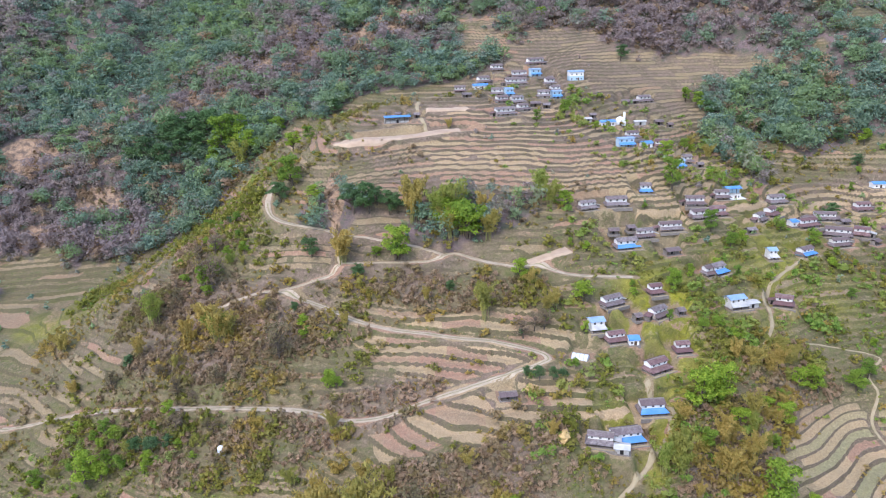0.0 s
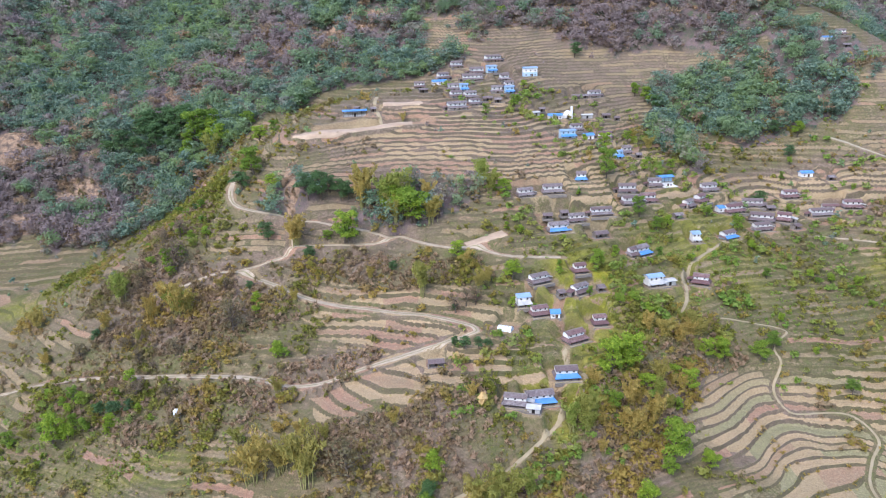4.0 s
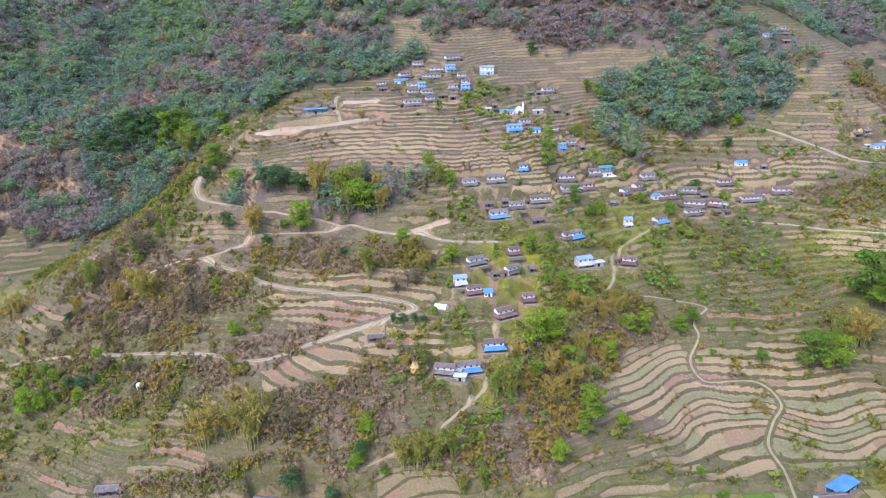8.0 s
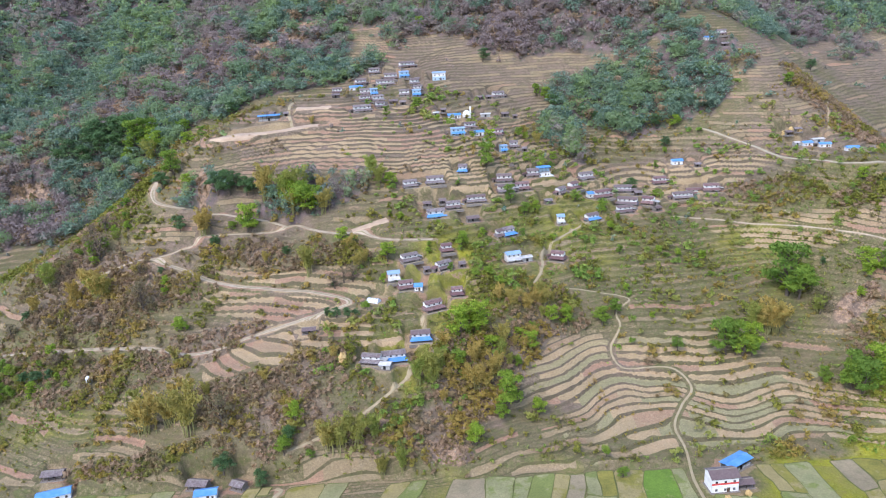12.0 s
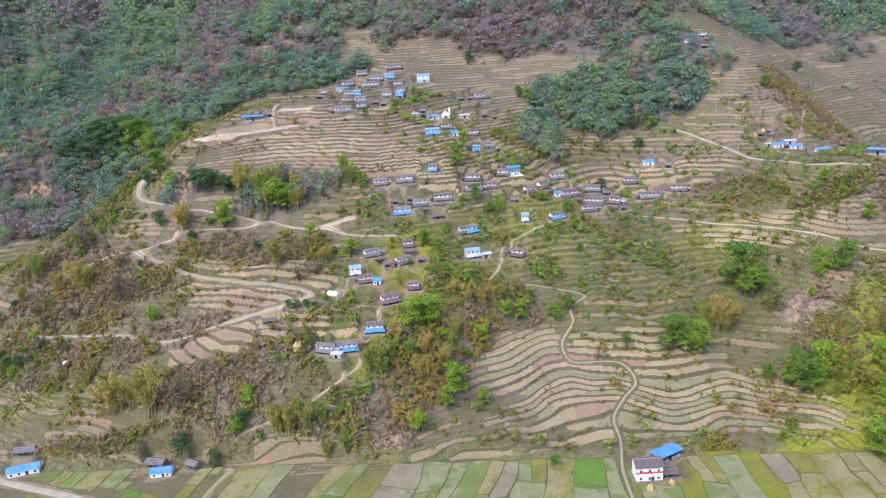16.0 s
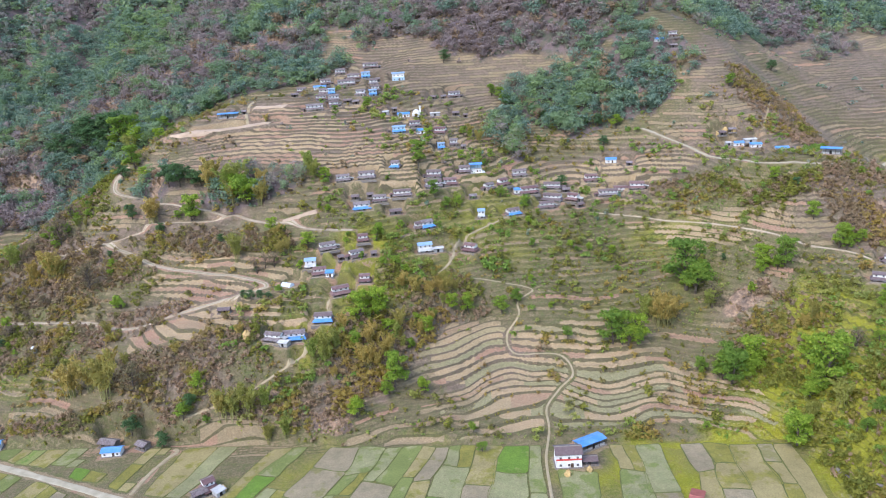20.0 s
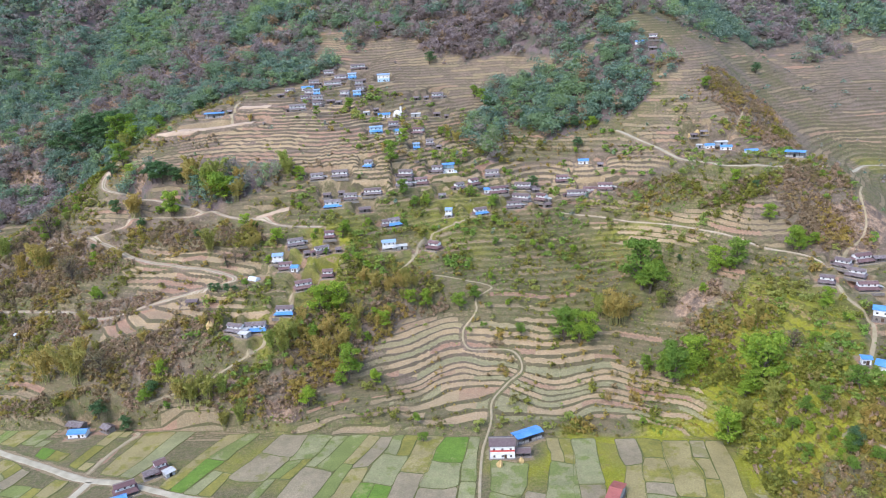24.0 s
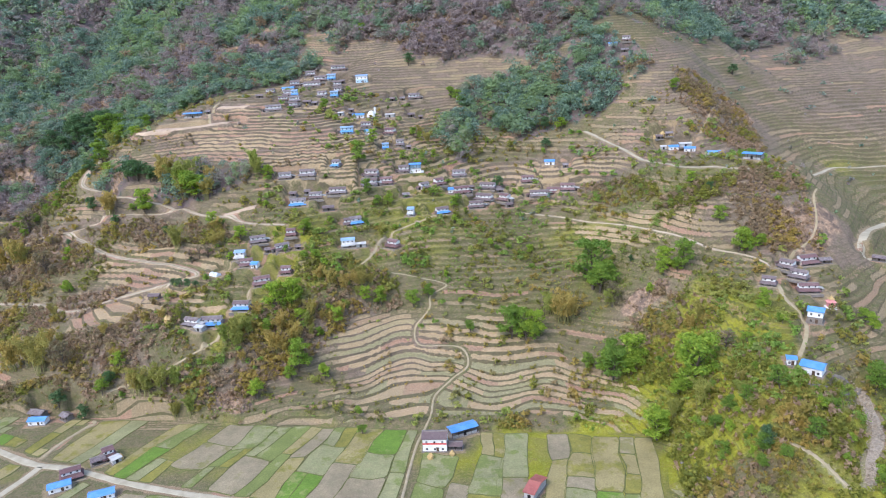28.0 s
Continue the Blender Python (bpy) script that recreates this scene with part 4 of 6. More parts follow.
def build_house(kind, w, annex=0):
    d, storeys, sh, roof, lower, upper, porch, pitch = STYLES[kind]
    root = new("shed" if kind in ("shed", "tin", "blue_shed", "red_shed") else "house")
    wall = sh * storeys
    slopes, top = gable_roof(w, d, wall, pitch, 0.48, 0.12)
    open_front = kind in ("shed", "blue_shed", "tower")
    if kind == "shed":
        part("wall", Solid().box(-w / 2, d - 0.35, -0.6, w / 2, d, sh).box(-w / 2, 0.9, -0.6, -w / 2 + 0.35, d - 0.35, sh).box(w / 2 - 0.35, 0.9, -0.6, w / 2, d - 0.35, sh).box(-w / 2 + 0.35, 1.5, -0.6, w / 2 - 0.35, 1.8, sh * 0.8).mesh("wall", lower), root)
    elif kind == "blue_shed":
        part("wall", Solid().box(-w / 2, d - 0.2, -0.6, w / 2, d, sh).box(-w / 2, 0.1, -0.6, w / 2, 0.3, 0.9).mesh("wall", lower), root)
    else:
        part("wall", Solid().box(-w / 2, 0, -0.6, w / 2, d, sh).mesh("wall", lower), root)
    part("plinth", Solid().box(-w / 2 - 0.5, -2.1 if porch else -0.6, -0.7, w / 2 + 0.5, d + 0.2, 0.16).mesh("plinth", STONE), root, "stone plinth")
    if porch and kind != "farm":
        part("yard", Solid().box(-w / 2 - 1.0, -3.0, -0.9, w / 2 + 1.3, -2.12, 0.03).mesh("yard", TRAIL), root, "trodden earth yard")
        part("yard_wall", Solid().box(-w / 2 - 1.2, -3.28, -1.2, w / 2 + 1.5, -3.02, 0.1).mesh("yard_wall", STONE), root, "dry stone retaining wall")
    if storeys == 2:
        if kind == "tower":
            part("upper_wall", Solid().box(-w / 2, d - 0.3, sh, w / 2, d, wall).box(-w / 2, 1.6, sh, w / 2, 1.8, wall * 0.9).mesh("upper_wall", upper), root)
        else:
            part("upper_wall", Solid().box(-w / 2 + 0.02, 0.02, sh, w / 2 - 0.02, d - 0.02, wall).mesh("upper_wall", upper), root)
    rise = top - wall - 0.14
    gab = [(0.05, wall), (d - 0.05, wall), (d / 2, wall + rise - 0.1)]
    if kind not in ("shed", "blue_shed", "tower", "tin"):
        part("gable_wall", Solid().gable(gab, -w / 2 + 0.04, -w / 2 + 0.3).mesh("gable_wall", upper), root)
        part("gable_wall", Solid().gable(gab, w / 2 - 0.3, w / 2 - 0.04).mesh("gable_wall", upper), root)
    for s in slopes:
        part("roof_slope", Solid().slab([(x, y, z + 0.1) for x, y, z in s], 0.12).mesh("roof_slope", roof), root)
    part("ridge_cap", Solid().gable([(d / 2 - 0.22, top), (d / 2 + 0.22, top), (d / 2, top + 0.2)], -w / 2 - 0.38, w / 2 + 0.38).mesh("ridge_cap", STONE if roof in (SLATE, RUST) else roof), root)
    if porch:
        z0, z1 = sh - 0.55, sh + 0.3
        x = w / 2 + 0.35
        wide = 0.95 if kind in ("slate", "brown", "veranda") else 0.35
        part("veranda_roof", Solid().slab([(-w / 2 - wide, -2.1, z0), (w / 2 + wide, -2.1, z0), (w / 2, 0.03, z1), (-w / 2, 0.03, z1)], 0.1).mesh("veranda_roof", porch), root)
        for side in (-1, 1):
            if wide > 0.5 and side != (0, 1, -1)[annex]:
                e = side * w / 2
                part("side_roof", Solid().slab([(e, 0.03, z1), (e + side * wide, -2.08, z0), (e + side * wide, d + 0.2, z0), (e, d, z1)][::side], 0.1).mesh("side_roof", SLATE if kind == "veranda" else porch), root)
        n = max(3, int(w / 2.2) + 1)
        for i in range(n):
            p = -w / 2 + 0.1 + (w - 0.2) * i / (n - 1)
            part("post", Solid().box(p - 0.08, -1.85, 0, p + 0.08, -1.69, z0 + 0.04).mesh("post", TIMBER), root)
    if open_front:
        n = max(3, int(w / 2) + 1)
        for i in range(n):
            p = -w / 2 + 0.1 + (w - 0.2) * i / (n - 1)
            part("post", Solid().box(p - 0.08, 0.02, 0, p + 0.08, 0.18, wall).mesh("post", TIMBER), root)
    if kind == "tower":
        part("terrace", Solid().box(-w / 2 - 0.8, -1.6, 0.1, w / 2 + 1.6, d + 0.2, 0.5).mesh("terrace", WHITE), root, "white concrete terrace")
        part("floor_slab", Solid().box(-w / 2 - 0.2, -0.4, sh - 0.12, w / 2 + 0.2, d, sh + 0.06).mesh("floor_slab", CONCRETE), root)
    if kind == "farm":
        part("band", Solid().box(-w / 2 - 0.04, -0.05, sh + 0.15, w / 2 + 0.04, -0.01, sh + 0.75).mesh("band", plain("red_band", (206, 84, 74), (186, 70, 64), 0.8, 0.8, 0.0)), root, "painted red band")
        part("band", Solid().box(-w / 2 - 0.04, -0.05, wall - 0.5, w / 2 + 0.04, -0.01, wall - 0.1).mesh("band", PALEBLUE), root, "painted blue band")
    if kind not in ("shed", "blue_shed", "red_shed", "tin"):
        dx = w * 0.12
        part("door", Solid().box(dx - 0.45, -0.06, 0.1, dx + 0.45, 0.02, 1.6).mesh("door", TIMBER), root, "dark timber door")
        n = max(2, int(w / 2.1))
        for s in range(storeys):
            if kind == "tower" and s:
                continue
            for i in range(n):
                p = -w / 2 + w * (i + 0.5) / n
                if s == 0 and abs(p - dx) < 0.95:
                    continue
                add_window(root, p, 0 if s == 0 else 0.02, s * sh + 0.66, 0.56, 0.66, upper)
    else:
        part("doorway", Solid().box(-0.5, (1.44 if kind == "shed" else -0.05), 0.1, 0.5, (1.52 if kind == "shed" else 0.02), 1.6).mesh("doorway", DARK), root, "near-black panel for an unlit doorway")
    if annex and storeys == 2:
        e, b = (w / 2, w / 2 + 2.4) if annex == 1 else (-w / 2 - 2.4, -w / 2)
        low, high = (e, b) if annex == 1 else (b, e)
        part("annex_wall", Solid().box(min(e, b) + (0.02 if annex == 1 else 0), 0.5, -0.6, max(e, b) - (0 if annex == 1 else 0.02), d - 0.3, 1.5).mesh("annex_wall", STONE), root, "rough stone lean-to wall")
        part("annex_roof", Solid().slab([(low - 0.0, 0.1, 2.3), (high + (0.4 if annex == 1 else -0.4), 0.1, 1.55), (high + (0.4 if annex == 1 else -0.4), d, 1.55), (low, d, 2.3)], 0.1).mesh("annex_roof", TIN if annex == 1 else RUST), root, "lean-to roof")
        part("annex_door", Solid().box((e + b) / 2 - 0.4, 0.44, -0.1, (e + b) / 2 + 0.4, 0.52, 1.35).mesh("annex_door", DARK), root, "near-black panel for an unlit doorway")
    label = LABELS[kind] + (" and lean-to" if annex and storeys == 2 else "")
    return tagged(root, label, "shed" if root.name.startswith("shed") else "house", "village houses")


def build_tunnel(w):
    root = new("polytunnel")
    arc = [(1.5 * math.cos(a), 1.7 * math.sin(a)) for a in np.linspace(0, math.pi, 9)]
    part("cover", Solid().gable([(y, z - 0.3) for y, z in arc], -w / 2, w / 2).mesh("cover", PLASTIC), root)
    for i in range(5):
        x = -w / 2 + w * i / 4
        part("hoop", Solid().tube([(x, y * 1.03, z * 1.03 - 0.3) for y, z in arc], [0.04] * 9, 4).mesh("hoop", TIMBER), root)
    return tagged(root, "small white plastic tunnel on a terrace beside the track", "polytunnel")


def build_shrine(w):
    root = new("shrine")
    part("base", Solid().box(-1.7, -1.7, -0.5, 1.7, 1.7, 0.5).mesh("base", WHITE), root)
    part("body", Solid().box(-1.1, -1.1, 0.5, 1.1, 1.1, 2.4).mesh("body", PINK), root)
    for z, r in ((2.4, 1.7), (3.4, 1.1)):
        b = bmesh.new()
        bmesh.ops.create_cone(b, cap_ends=True, segments=4, radius1=r * 1.3, radius2=0.35, depth=0.9, matrix=pose(0, 0, z + 0.45, 0, 0, 45))
        me = bpy.data.meshes.new("tier")
        b.to_mesh(me), b.free()
        me.materials.append(PINK if z < 3 else STRAW)
        part("tier", me, root)
    part("finial", Solid().tube([(0, 0, 4.1), (0, 0, 4.6), (0, 0, 5.2)], [0.22, 0.16, 0.03], 6).mesh("finial", STRAW), root, "golden finial")
    part("doorway", Solid().box(-0.4, -1.16, 0.5, 0.4, -1.08, 1.9).mesh("doorway", DARK), root)
    return tagged(root, "small pink tiered shrine with a golden top on the hill", "shrine")


made = {}
for kind, x, y, turn, w, z in HOUSES:
    annex = (int(x * 3 + y * 5) % 5) % 3 if kind in ("slate", "brown") and w > 6 else 0
    w *= 0.84 if y > 170 and kind in ("slate", "brown", "shed", "veranda", "pale", "blue_block", "blue_roof", "tin") else 1.0
    key = (kind, round(w / 0.8), annex)
    turn += (((x * 37 + y * 91) % 30) - 15) * (0 if 130 < x < 195 else 1) if kind in ("slate", "brown", "shed", "veranda") else 0
    m = pose(x, y, z, 0, 0, turn) @ pose(0, 1.7 if STYLES.get(kind, [None] * 8)[6] else 0.3, 0)
    if kind not in ("farm", "blue_shed", "red_shed", "shrine", "tunnel", "blue_long", "blue_tall", "blue_small") and y > 140:
        m = m @ Matrix.Diagonal((0.9, 0.9, 0.9, 1))
    if key in made:
        copy_thing(made[key], m)
    else:
        size = max(2.6, key[1] * 0.8)
        made[key] = build_tunnel(size) if kind == "tunnel" else build_shrine(size) if kind == "shrine" else build_house(kind, size, annex)
        made[key].matrix_basis = m


# ---- plants ----
def leaf_cloud(rng, blobs, count, size, droop=0.0, length=1.5, corners=4):
    """Leaves of four or three corners over the shells of round clumps: vertices and faces."""
    c = np.array([b[:3] for b in blobs])
    r = np.array([b[3] for b in blobs])
    pick = rng.choice(len(blobs), count, p=r**2 / (r**2).sum())
    d = rng.normal(size=(count, 3))
    d /= np.linalg.norm(d, axis=1)[:, None]
    d[:, 2] = np.where(d[:, 2] < -0.35, -d[:, 2] * 0.6, d[:, 2])
    p = c[pick] + d * (r[pick] * (0.25 + 0.8 * np.sqrt(rng.rand(count))))[:, None] * np.array([1, 1, 0.8])
    nrm = d + rng.normal(size=(count, 3)) * 0.55 + np.array([0, 0, 0.35])
    nrm /= np.linalg.norm(nrm, axis=1)[:, None]
    t = np.cross(nrm, rng.normal(size=(count, 3)))
    t[:, 2] -= droop
    t /= np.linalg.norm(t, axis=1)[:, None]
    b = np.cross(nrm, t)
    s = size * (0.6 + 0.8 * rng.rand(count))[:, None]
    if corners == 3:
        leaf = (p - t * s * length * 0.55, p + t * s * length * 0.3 + b * s * 0.62, p + t * s * length * 0.3 - b * s * 0.62)
    else:
        leaf = (p - t * s * length * 0.5, p + b * s * 0.5, p + t * s * length * 0.5, p - b * s * 0.5)
    return np.stack(leaf, 1).reshape(-1, 3), np.arange(count * corners).reshape(-1, corners)


def build_broad(seed, leaf, label, count=2300):
    rng = np.random.RandomState(seed)
    root = new("tree")
    t = Solid()
    lean = rng.normal(size=2) * 0.35
    t.tube([(0, 0, -0.6), (lean[0] * 0.3, lean[1] * 0.3, 2.0), (lean[0], lean[1], 4.5), (lean[0] * 1.4, lean[1] * 1.4, 7.5)], [0.34, 0.26, 0.18, 0.07], 6)
    blobs = []
    for i in range(rng.randint(20, 26)):
        a, z = rng.rand() * 6.28 + i, 1.7 + rng.rand() * 6.6
        reach = (3.5 - abs(z - 4.6) * 0.38) * (0.5 + 0.6 * rng.rand())
        e = (lean[0] + reach * math.cos(a), lean[1] + reach * math.sin(a), z + 0.6)
        t.tube([(lean[0] * z / 7, lean[1] * z / 7, z * 0.7), (e[0] * 0.55, e[1] * 0.55, z * 0.85 + 0.3), e], [0.12, 0.08, 0.03], 4)
        blobs.append((*e, 0.9 + 0.8 * rng.rand()))
    blobs += [(lean[0], lean[1], 8.5, 1.2), (lean[0] * 0.6, lean[1] * 0.6, 5.4, 2.1), (lean[0] * 0.9, lean[1] * 0.9, 7.2, 1.8)]
    part("trunk", t.mesh("trunk", BARK), root)
    v, f = leaf_cloud(rng, blobs, count, 0.34)
    part("crown", mesh_of("crown", v, f, leaf), root)
    return tagged(root, label, "tree")


def build_bamboo(seed, leaf, label, count=1700):
    rng = np.random.RandomState(seed)
    root = new("bamboo_clump")
    blobs = []
    for i in range(14):
        a, out, h = rng.rand() * 6.28, 1.0 + 2.4 * rng.rand(), 7.0 + 3.6 * rng.rand()
        b = rng.normal(size=2) * 0.6

        def at(q):
            return b[0] + out * math.cos(a) * q**2.2, b[1] + out * math.sin(a) * q**2.2, -0.5 + h * (q - 0.12 * q**4)

        part("culm", Solid().tube([at(q) for q in (0.0, 0.35, 0.65, 0.85, 1.0)], [0.075, 0.065, 0.055, 0.04, 0.015], 4).mesh("culm", CANE), root)
        blobs += [(*at(q), 0.5 + 0.45 * rng.rand()) for q in (0.4, 0.55, 0.7, 0.8, 0.9, 1.0)]
    v, f = leaf_cloud(rng, blobs, count, 0.26, 1.2, 3.0)
    part("crown", mesh_of("crown", v, f, leaf), root)
    return tagged(root, label, "bamboo")


MODELS = {
    "broad": [build_broad(s, LEAF_BROAD, "fresh green broadleaf tree on a terrace edge") for s in (1, 2, 3, 4)],
    "dark": [build_broad(s, LEAF_DARK, "dark green dense broadleaf tree on the slope", count=2400) for s in (5, 6, 7)],
    "bamboo": [build_bamboo(s, LEAF_BAMBOO, "tall green bamboo clump arching outwards") for s in (11, 12)],
    "gold": [build_bamboo(s, LEAF_GOLD, "tall dry yellow bamboo clump on the bank") for s in (13, 14, 15)],
    "dry": [build_broad(s, LEAF_DRY, "nearly leafless grey-brown tree on the bank", count=620) for s in (21, 22)],
}
used = {}


def plant(kind, x, y, h):
    """A tree of that height, turned and leaning by chance."""
    rng = random.Random(int(x * 13 + y * 7))
    ob = MODELS[kind][rng.randrange(len(MODELS[kind]))]
    s = h / 10.0
    m = pose(x, y, float(ground(x, y)), rng.uniform(-4, 4), rng.uniform(-4, 4), rng.uniform(0, 360)) @ Matrix.Diagonal((s * rng.uniform(0.9, 1.2), s * rng.uniform(0.9, 1.2), s, 1))
    if ob.name in used:
        copy_thing(ob, m)
    else:
        used[ob.name] = True
        ob.matrix_basis = m


plant('broad', 85.6, 263.1, 13.0)
plant('bamboo', 37.1, 249.2, 11.5)
plant('broad', 42.6, 249.1, 6.9)
plant('broad', 71.7, 213.2, 7.7)
plant('broad', 42.2, 210.3, 8.4)
plant('broad', -18.9, 234.4, 10.1)
plant('broad', 200.3, 207.1, 17.5)
plant('broad', 205.3, 209.4, 13.5)
plant('broad', 83.1, 154.3, 8.0)
plant('broad', 72.9, 143.4, 10.0)
plant('broad', 124.2, 195.1, 9.3)
plant('broad', 111.0, 192.3, 6.3)
plant('broad', 28.0, 222.3, 5.5)
plant('dark', 155.6, 276.3, 7.6)
plant('dark', 179.7, 305.0, 6.6)
plant('bamboo', 4.6, 240.7, 12.4)
plant('broad', 0.7, 242.8, 16.6)
plant('broad', 7.7, 239.1, 19.2)
plant('bamboo', -4.7, 244.3, 11.7)
plant('dark', -34.1, 248.7, 17.4)
plant('dark', -28.5, 248.9, 16.1)
plant('dark', -21.2, 248.3, 14.1)
plant('gold', 14.0, 238.3, 12.7)
plant('gold', -12.8, 245.4, 11.3)
plant('gold', -37.2, 232.8, 10.8)
plant('gold', 0.6, 239.9, 10.0)
plant('bamboo', 58.6, 161.2, 10.5)
plant('bamboo', 54.8, 159.3, 8.9)
plant('bamboo', 62.6, 164.8, 8.6)
plant('gold', 74.2, 169.4, 10.6)
plant('gold', 73.9, 162.9, 8.9)
plant('gold', 77.6, 162.8, 7.7)
plant('gold', 89.9, 190.7, 9.4)
plant('gold', 95.4, 191.5, 9.0)
plant('gold', 102.0, 195.4, 7.1)
plant('broad', 70.0, 177.6, 9.9)
plant('broad', 75.8, 180.7, 9.5)
plant('broad', 80.6, 175.9, 8.9)
plant('gold', -36.9, 152.5, 13.6)
plant('gold', -22.0, 148.2, 14.4)
plant('gold', -28.8, 152.8, 10.8)
plant('dry', -9.1, 146.9, 13.6)
plant('bamboo', 29.1, 139.7, 11.5)
plant('gold', 25.9, 140.2, 9.6)
plant('bamboo', 34.8, 141.4, 10.7)
plant('bamboo', 40.6, 142.9, 8.7)
plant('broad', 14.6, 147.3, 9.3)
plant('broad', 11.9, 138.7, 7.8)
plant('dark', 13.8, 142.8, 7.9)
plant('dark', -8.1, 138.6, 11.9)
plant('gold', -86.3, 211.3, 11.2)
plant('gold', -74.5, 210.0, 11.5)
plant('bamboo', -99.8, 219.8, 11.1)
plant('dark', 4.7, 135.5, 6.0)
plant('dark', 21.1, 183.8, 5.5)
plant('dark', 25.0, 182.6, 6.0)
plant('dark', 29.0, 182.7, 5.9)
plant('dark', 31.8, 183.7, 4.9)
plant('gold', 186.0, 191.9, 14.0)
plant('gold', 191.5, 192.0, 12.4)
plant('bamboo', 181.0, 194.8, 9.4)
plant('dry', 207.3, 195.0, 11.7)
plant('broad', 172.4, 180.2, 12.5)
plant('broad', 166.9, 182.1, 11.1)
plant('broad', 176.6, 182.1, 9.7)
plant('broad', 203.1, 163.3, 13.2)
plant('broad', 210.7, 161.2, 13.2)
plant('broad', 197.5, 168.0, 9.5)
plant('broad', 229.2, 146.8, 10.1)
plant('broad', 217.5, 132.7, 9.7)
plant('broad', 230.1, 159.2, 8.5)
plant('broad', 228.1, 201.1, 8.4)
plant('broad', 233.3, 200.5, 7.9)
plant('broad', 222.3, 195.7, 5.7)
plant('broad', 261.3, 205.7, 9.8)
plant('broad', 257.4, 204.1, 8.1)
plant('broad', 252.5, 217.2, 6.1)
plant('broad', -37.8, 191.8, 6.1)
plant('broad', -48.0, 208.6, 5.9)
plant('dark', -48.4, 236.3, 12.4)
plant('broad', -25.5, 235.1, 7.2)
plant('broad', 155.2, 228.6, 4.9)
plant('broad', 149.8, 183.9, 7.2)
plant('dry', 25.7, 201.5, 5.2)
plant('dry', 22.2, 200.4, 5.2)
plant('broad', 67.2, 200.5, 5.0)
plant('broad', 81.4, 199.1, 6.4)
plant('broad', 86.1, 198.0, 5.4)
plant('broad', 76.9, 198.5, 5.4)
plant('broad', 100.1, 239.6, 7.1)
plant('broad', 94.7, 244.8, 6.7)
plant('broad', 105.2, 242.8, 6.6)
plant('broad', 92.9, 232.6, 5.4)
plant('broad', 110.6, 229.3, 4.8)
plant('gold', 33.5, 209.8, 6.7)
plant('broad', 22.8, 222.3, 5.5)
plant('broad', 48.1, 199.9, 5.1)
plant('broad', 40.9, 199.4, 5.6)
plant('dark', -63.7, 262.1, 13.3)
plant('broad', -114.8, 343.5, 14.9)
plant('dark', -55.6, 354.8, 11.9)
plant('dark', -135.8, 358.6, 24.2)
plant('dark', -129.2, 360.8, 25.9)
plant('dark', -119.8, 356.4, 25.5)
plant('dark', -137.9, 354.8, 21.6)
plant('dark', -121.7, 365.5, 21.6)
plant('broad', -102.4, 351.1, 18.2)
plant('broad', -94.9, 342.6, 16.2)
plant('broad', -59.7, 267.7, 10.0)
plant('broad', 52.9, 315.9, 8.8)
plant('gold', 1.4, 296.8, 4.0)
plant('broad', 54.7, 408.1, 10.8)
plant('dark', 91.6, 376.9, 11.5)
plant('broad', 127.5, 355.2, 12.5)
plant('broad', 120.8, 359.3, 11.1)
plant('dark', 130.7, 350.5, 10.9)
plant('dark', 149.6, 336.4, 10.6)
plant('dark', 157.3, 332.6, 10.5)
plant('dark', 164.9, 329.4, 11.1)
plant('dark', 172.3, 325.1, 10.3)
plant('dark', 179.6, 321.9, 10.3)
plant('broad', 187.8, 315.8, 9.5)
plant('dark', 143.5, 342.2, 10.0)
plant('broad', 248.0, 322.7, 10.6)
plant('dark', 293.6, 390.7, 10.9)
plant('gold', 108.4, 312.6, 7.3)
plant('gold', 114.6, 305.5, 6.6)
plant('broad', 105.5, 310.3, 6.6)
plant('broad', 264.4, 204.3, 8.9)
plant('broad', 259.8, 203.0, 7.8)
plant('broad', 256.7, 167.6, 6.1)
plant('broad', 261.9, 158.8, 4.1)
plant('broad', 291.8, 167.9, 8.4)
plant('broad', 293.4, 164.7, 8.8)
plant('broad', 287.4, 143.4, 14.0)
plant('broad', 291.3, 144.5, 14.1)
plant('dark', 244.7, 107.2, 9.0)
plant('broad', 241.4, 112.6, 4.8)
plant('broad', 242.9, 106.2, 7.8)
plant('broad', 232.4, 151.5, 10.3)
plant('broad', 212.5, 162.6, 11.6)
plant('broad', 205.3, 160.4, 10.6)
plant('broad', 218.9, 133.7, 9.4)
plant('broad', 241.5, 99.9, 5.7)
plant('broad', 262.3, 98.3, 5.0)
plant('gold', 253.4, 112.5, 5.1)
plant('broad', 251.7, 123.9, 6.1)
plant('broad', 233.7, 124.2, 7.5)
plant('broad', 238.2, 126.7, 7.1)
plant('broad', 226.0, 145.8, 8.9)
plant('bamboo', 231.7, 136.6, 9.1)
plant('broad', 270.5, 95.2, 6.6)
plant('broad', 268.5, 92.0, 6.5)
plant('broad', -35.2, 191.3, 5.6)
plant('broad', -46.8, 210.0, 4.8)
plant('dark', -93.9, 181.1, 8.0)
plant('dark', -88.5, 180.2, 8.7)
plant('dark', -83.7, 181.0, 7.0)
plant('broad', -101.9, 174.8, 8.0)
plant('broad', -97.7, 177.1, 8.0)
plant('broad', -106.7, 174.1, 8.9)
plant('gold', -24.9, 161.2, 7.2)
plant('gold', -17.1, 157.6, 7.6)
plant('gold', -122.4, 203.6, 6.8)
plant('gold', -137.3, 227.1, 7.4)
plant('gold', -88.1, 202.7, 7.0)
plant('gold', -77.7, 212.4, 8.8)
plant('gold', -72.6, 210.7, 8.4)
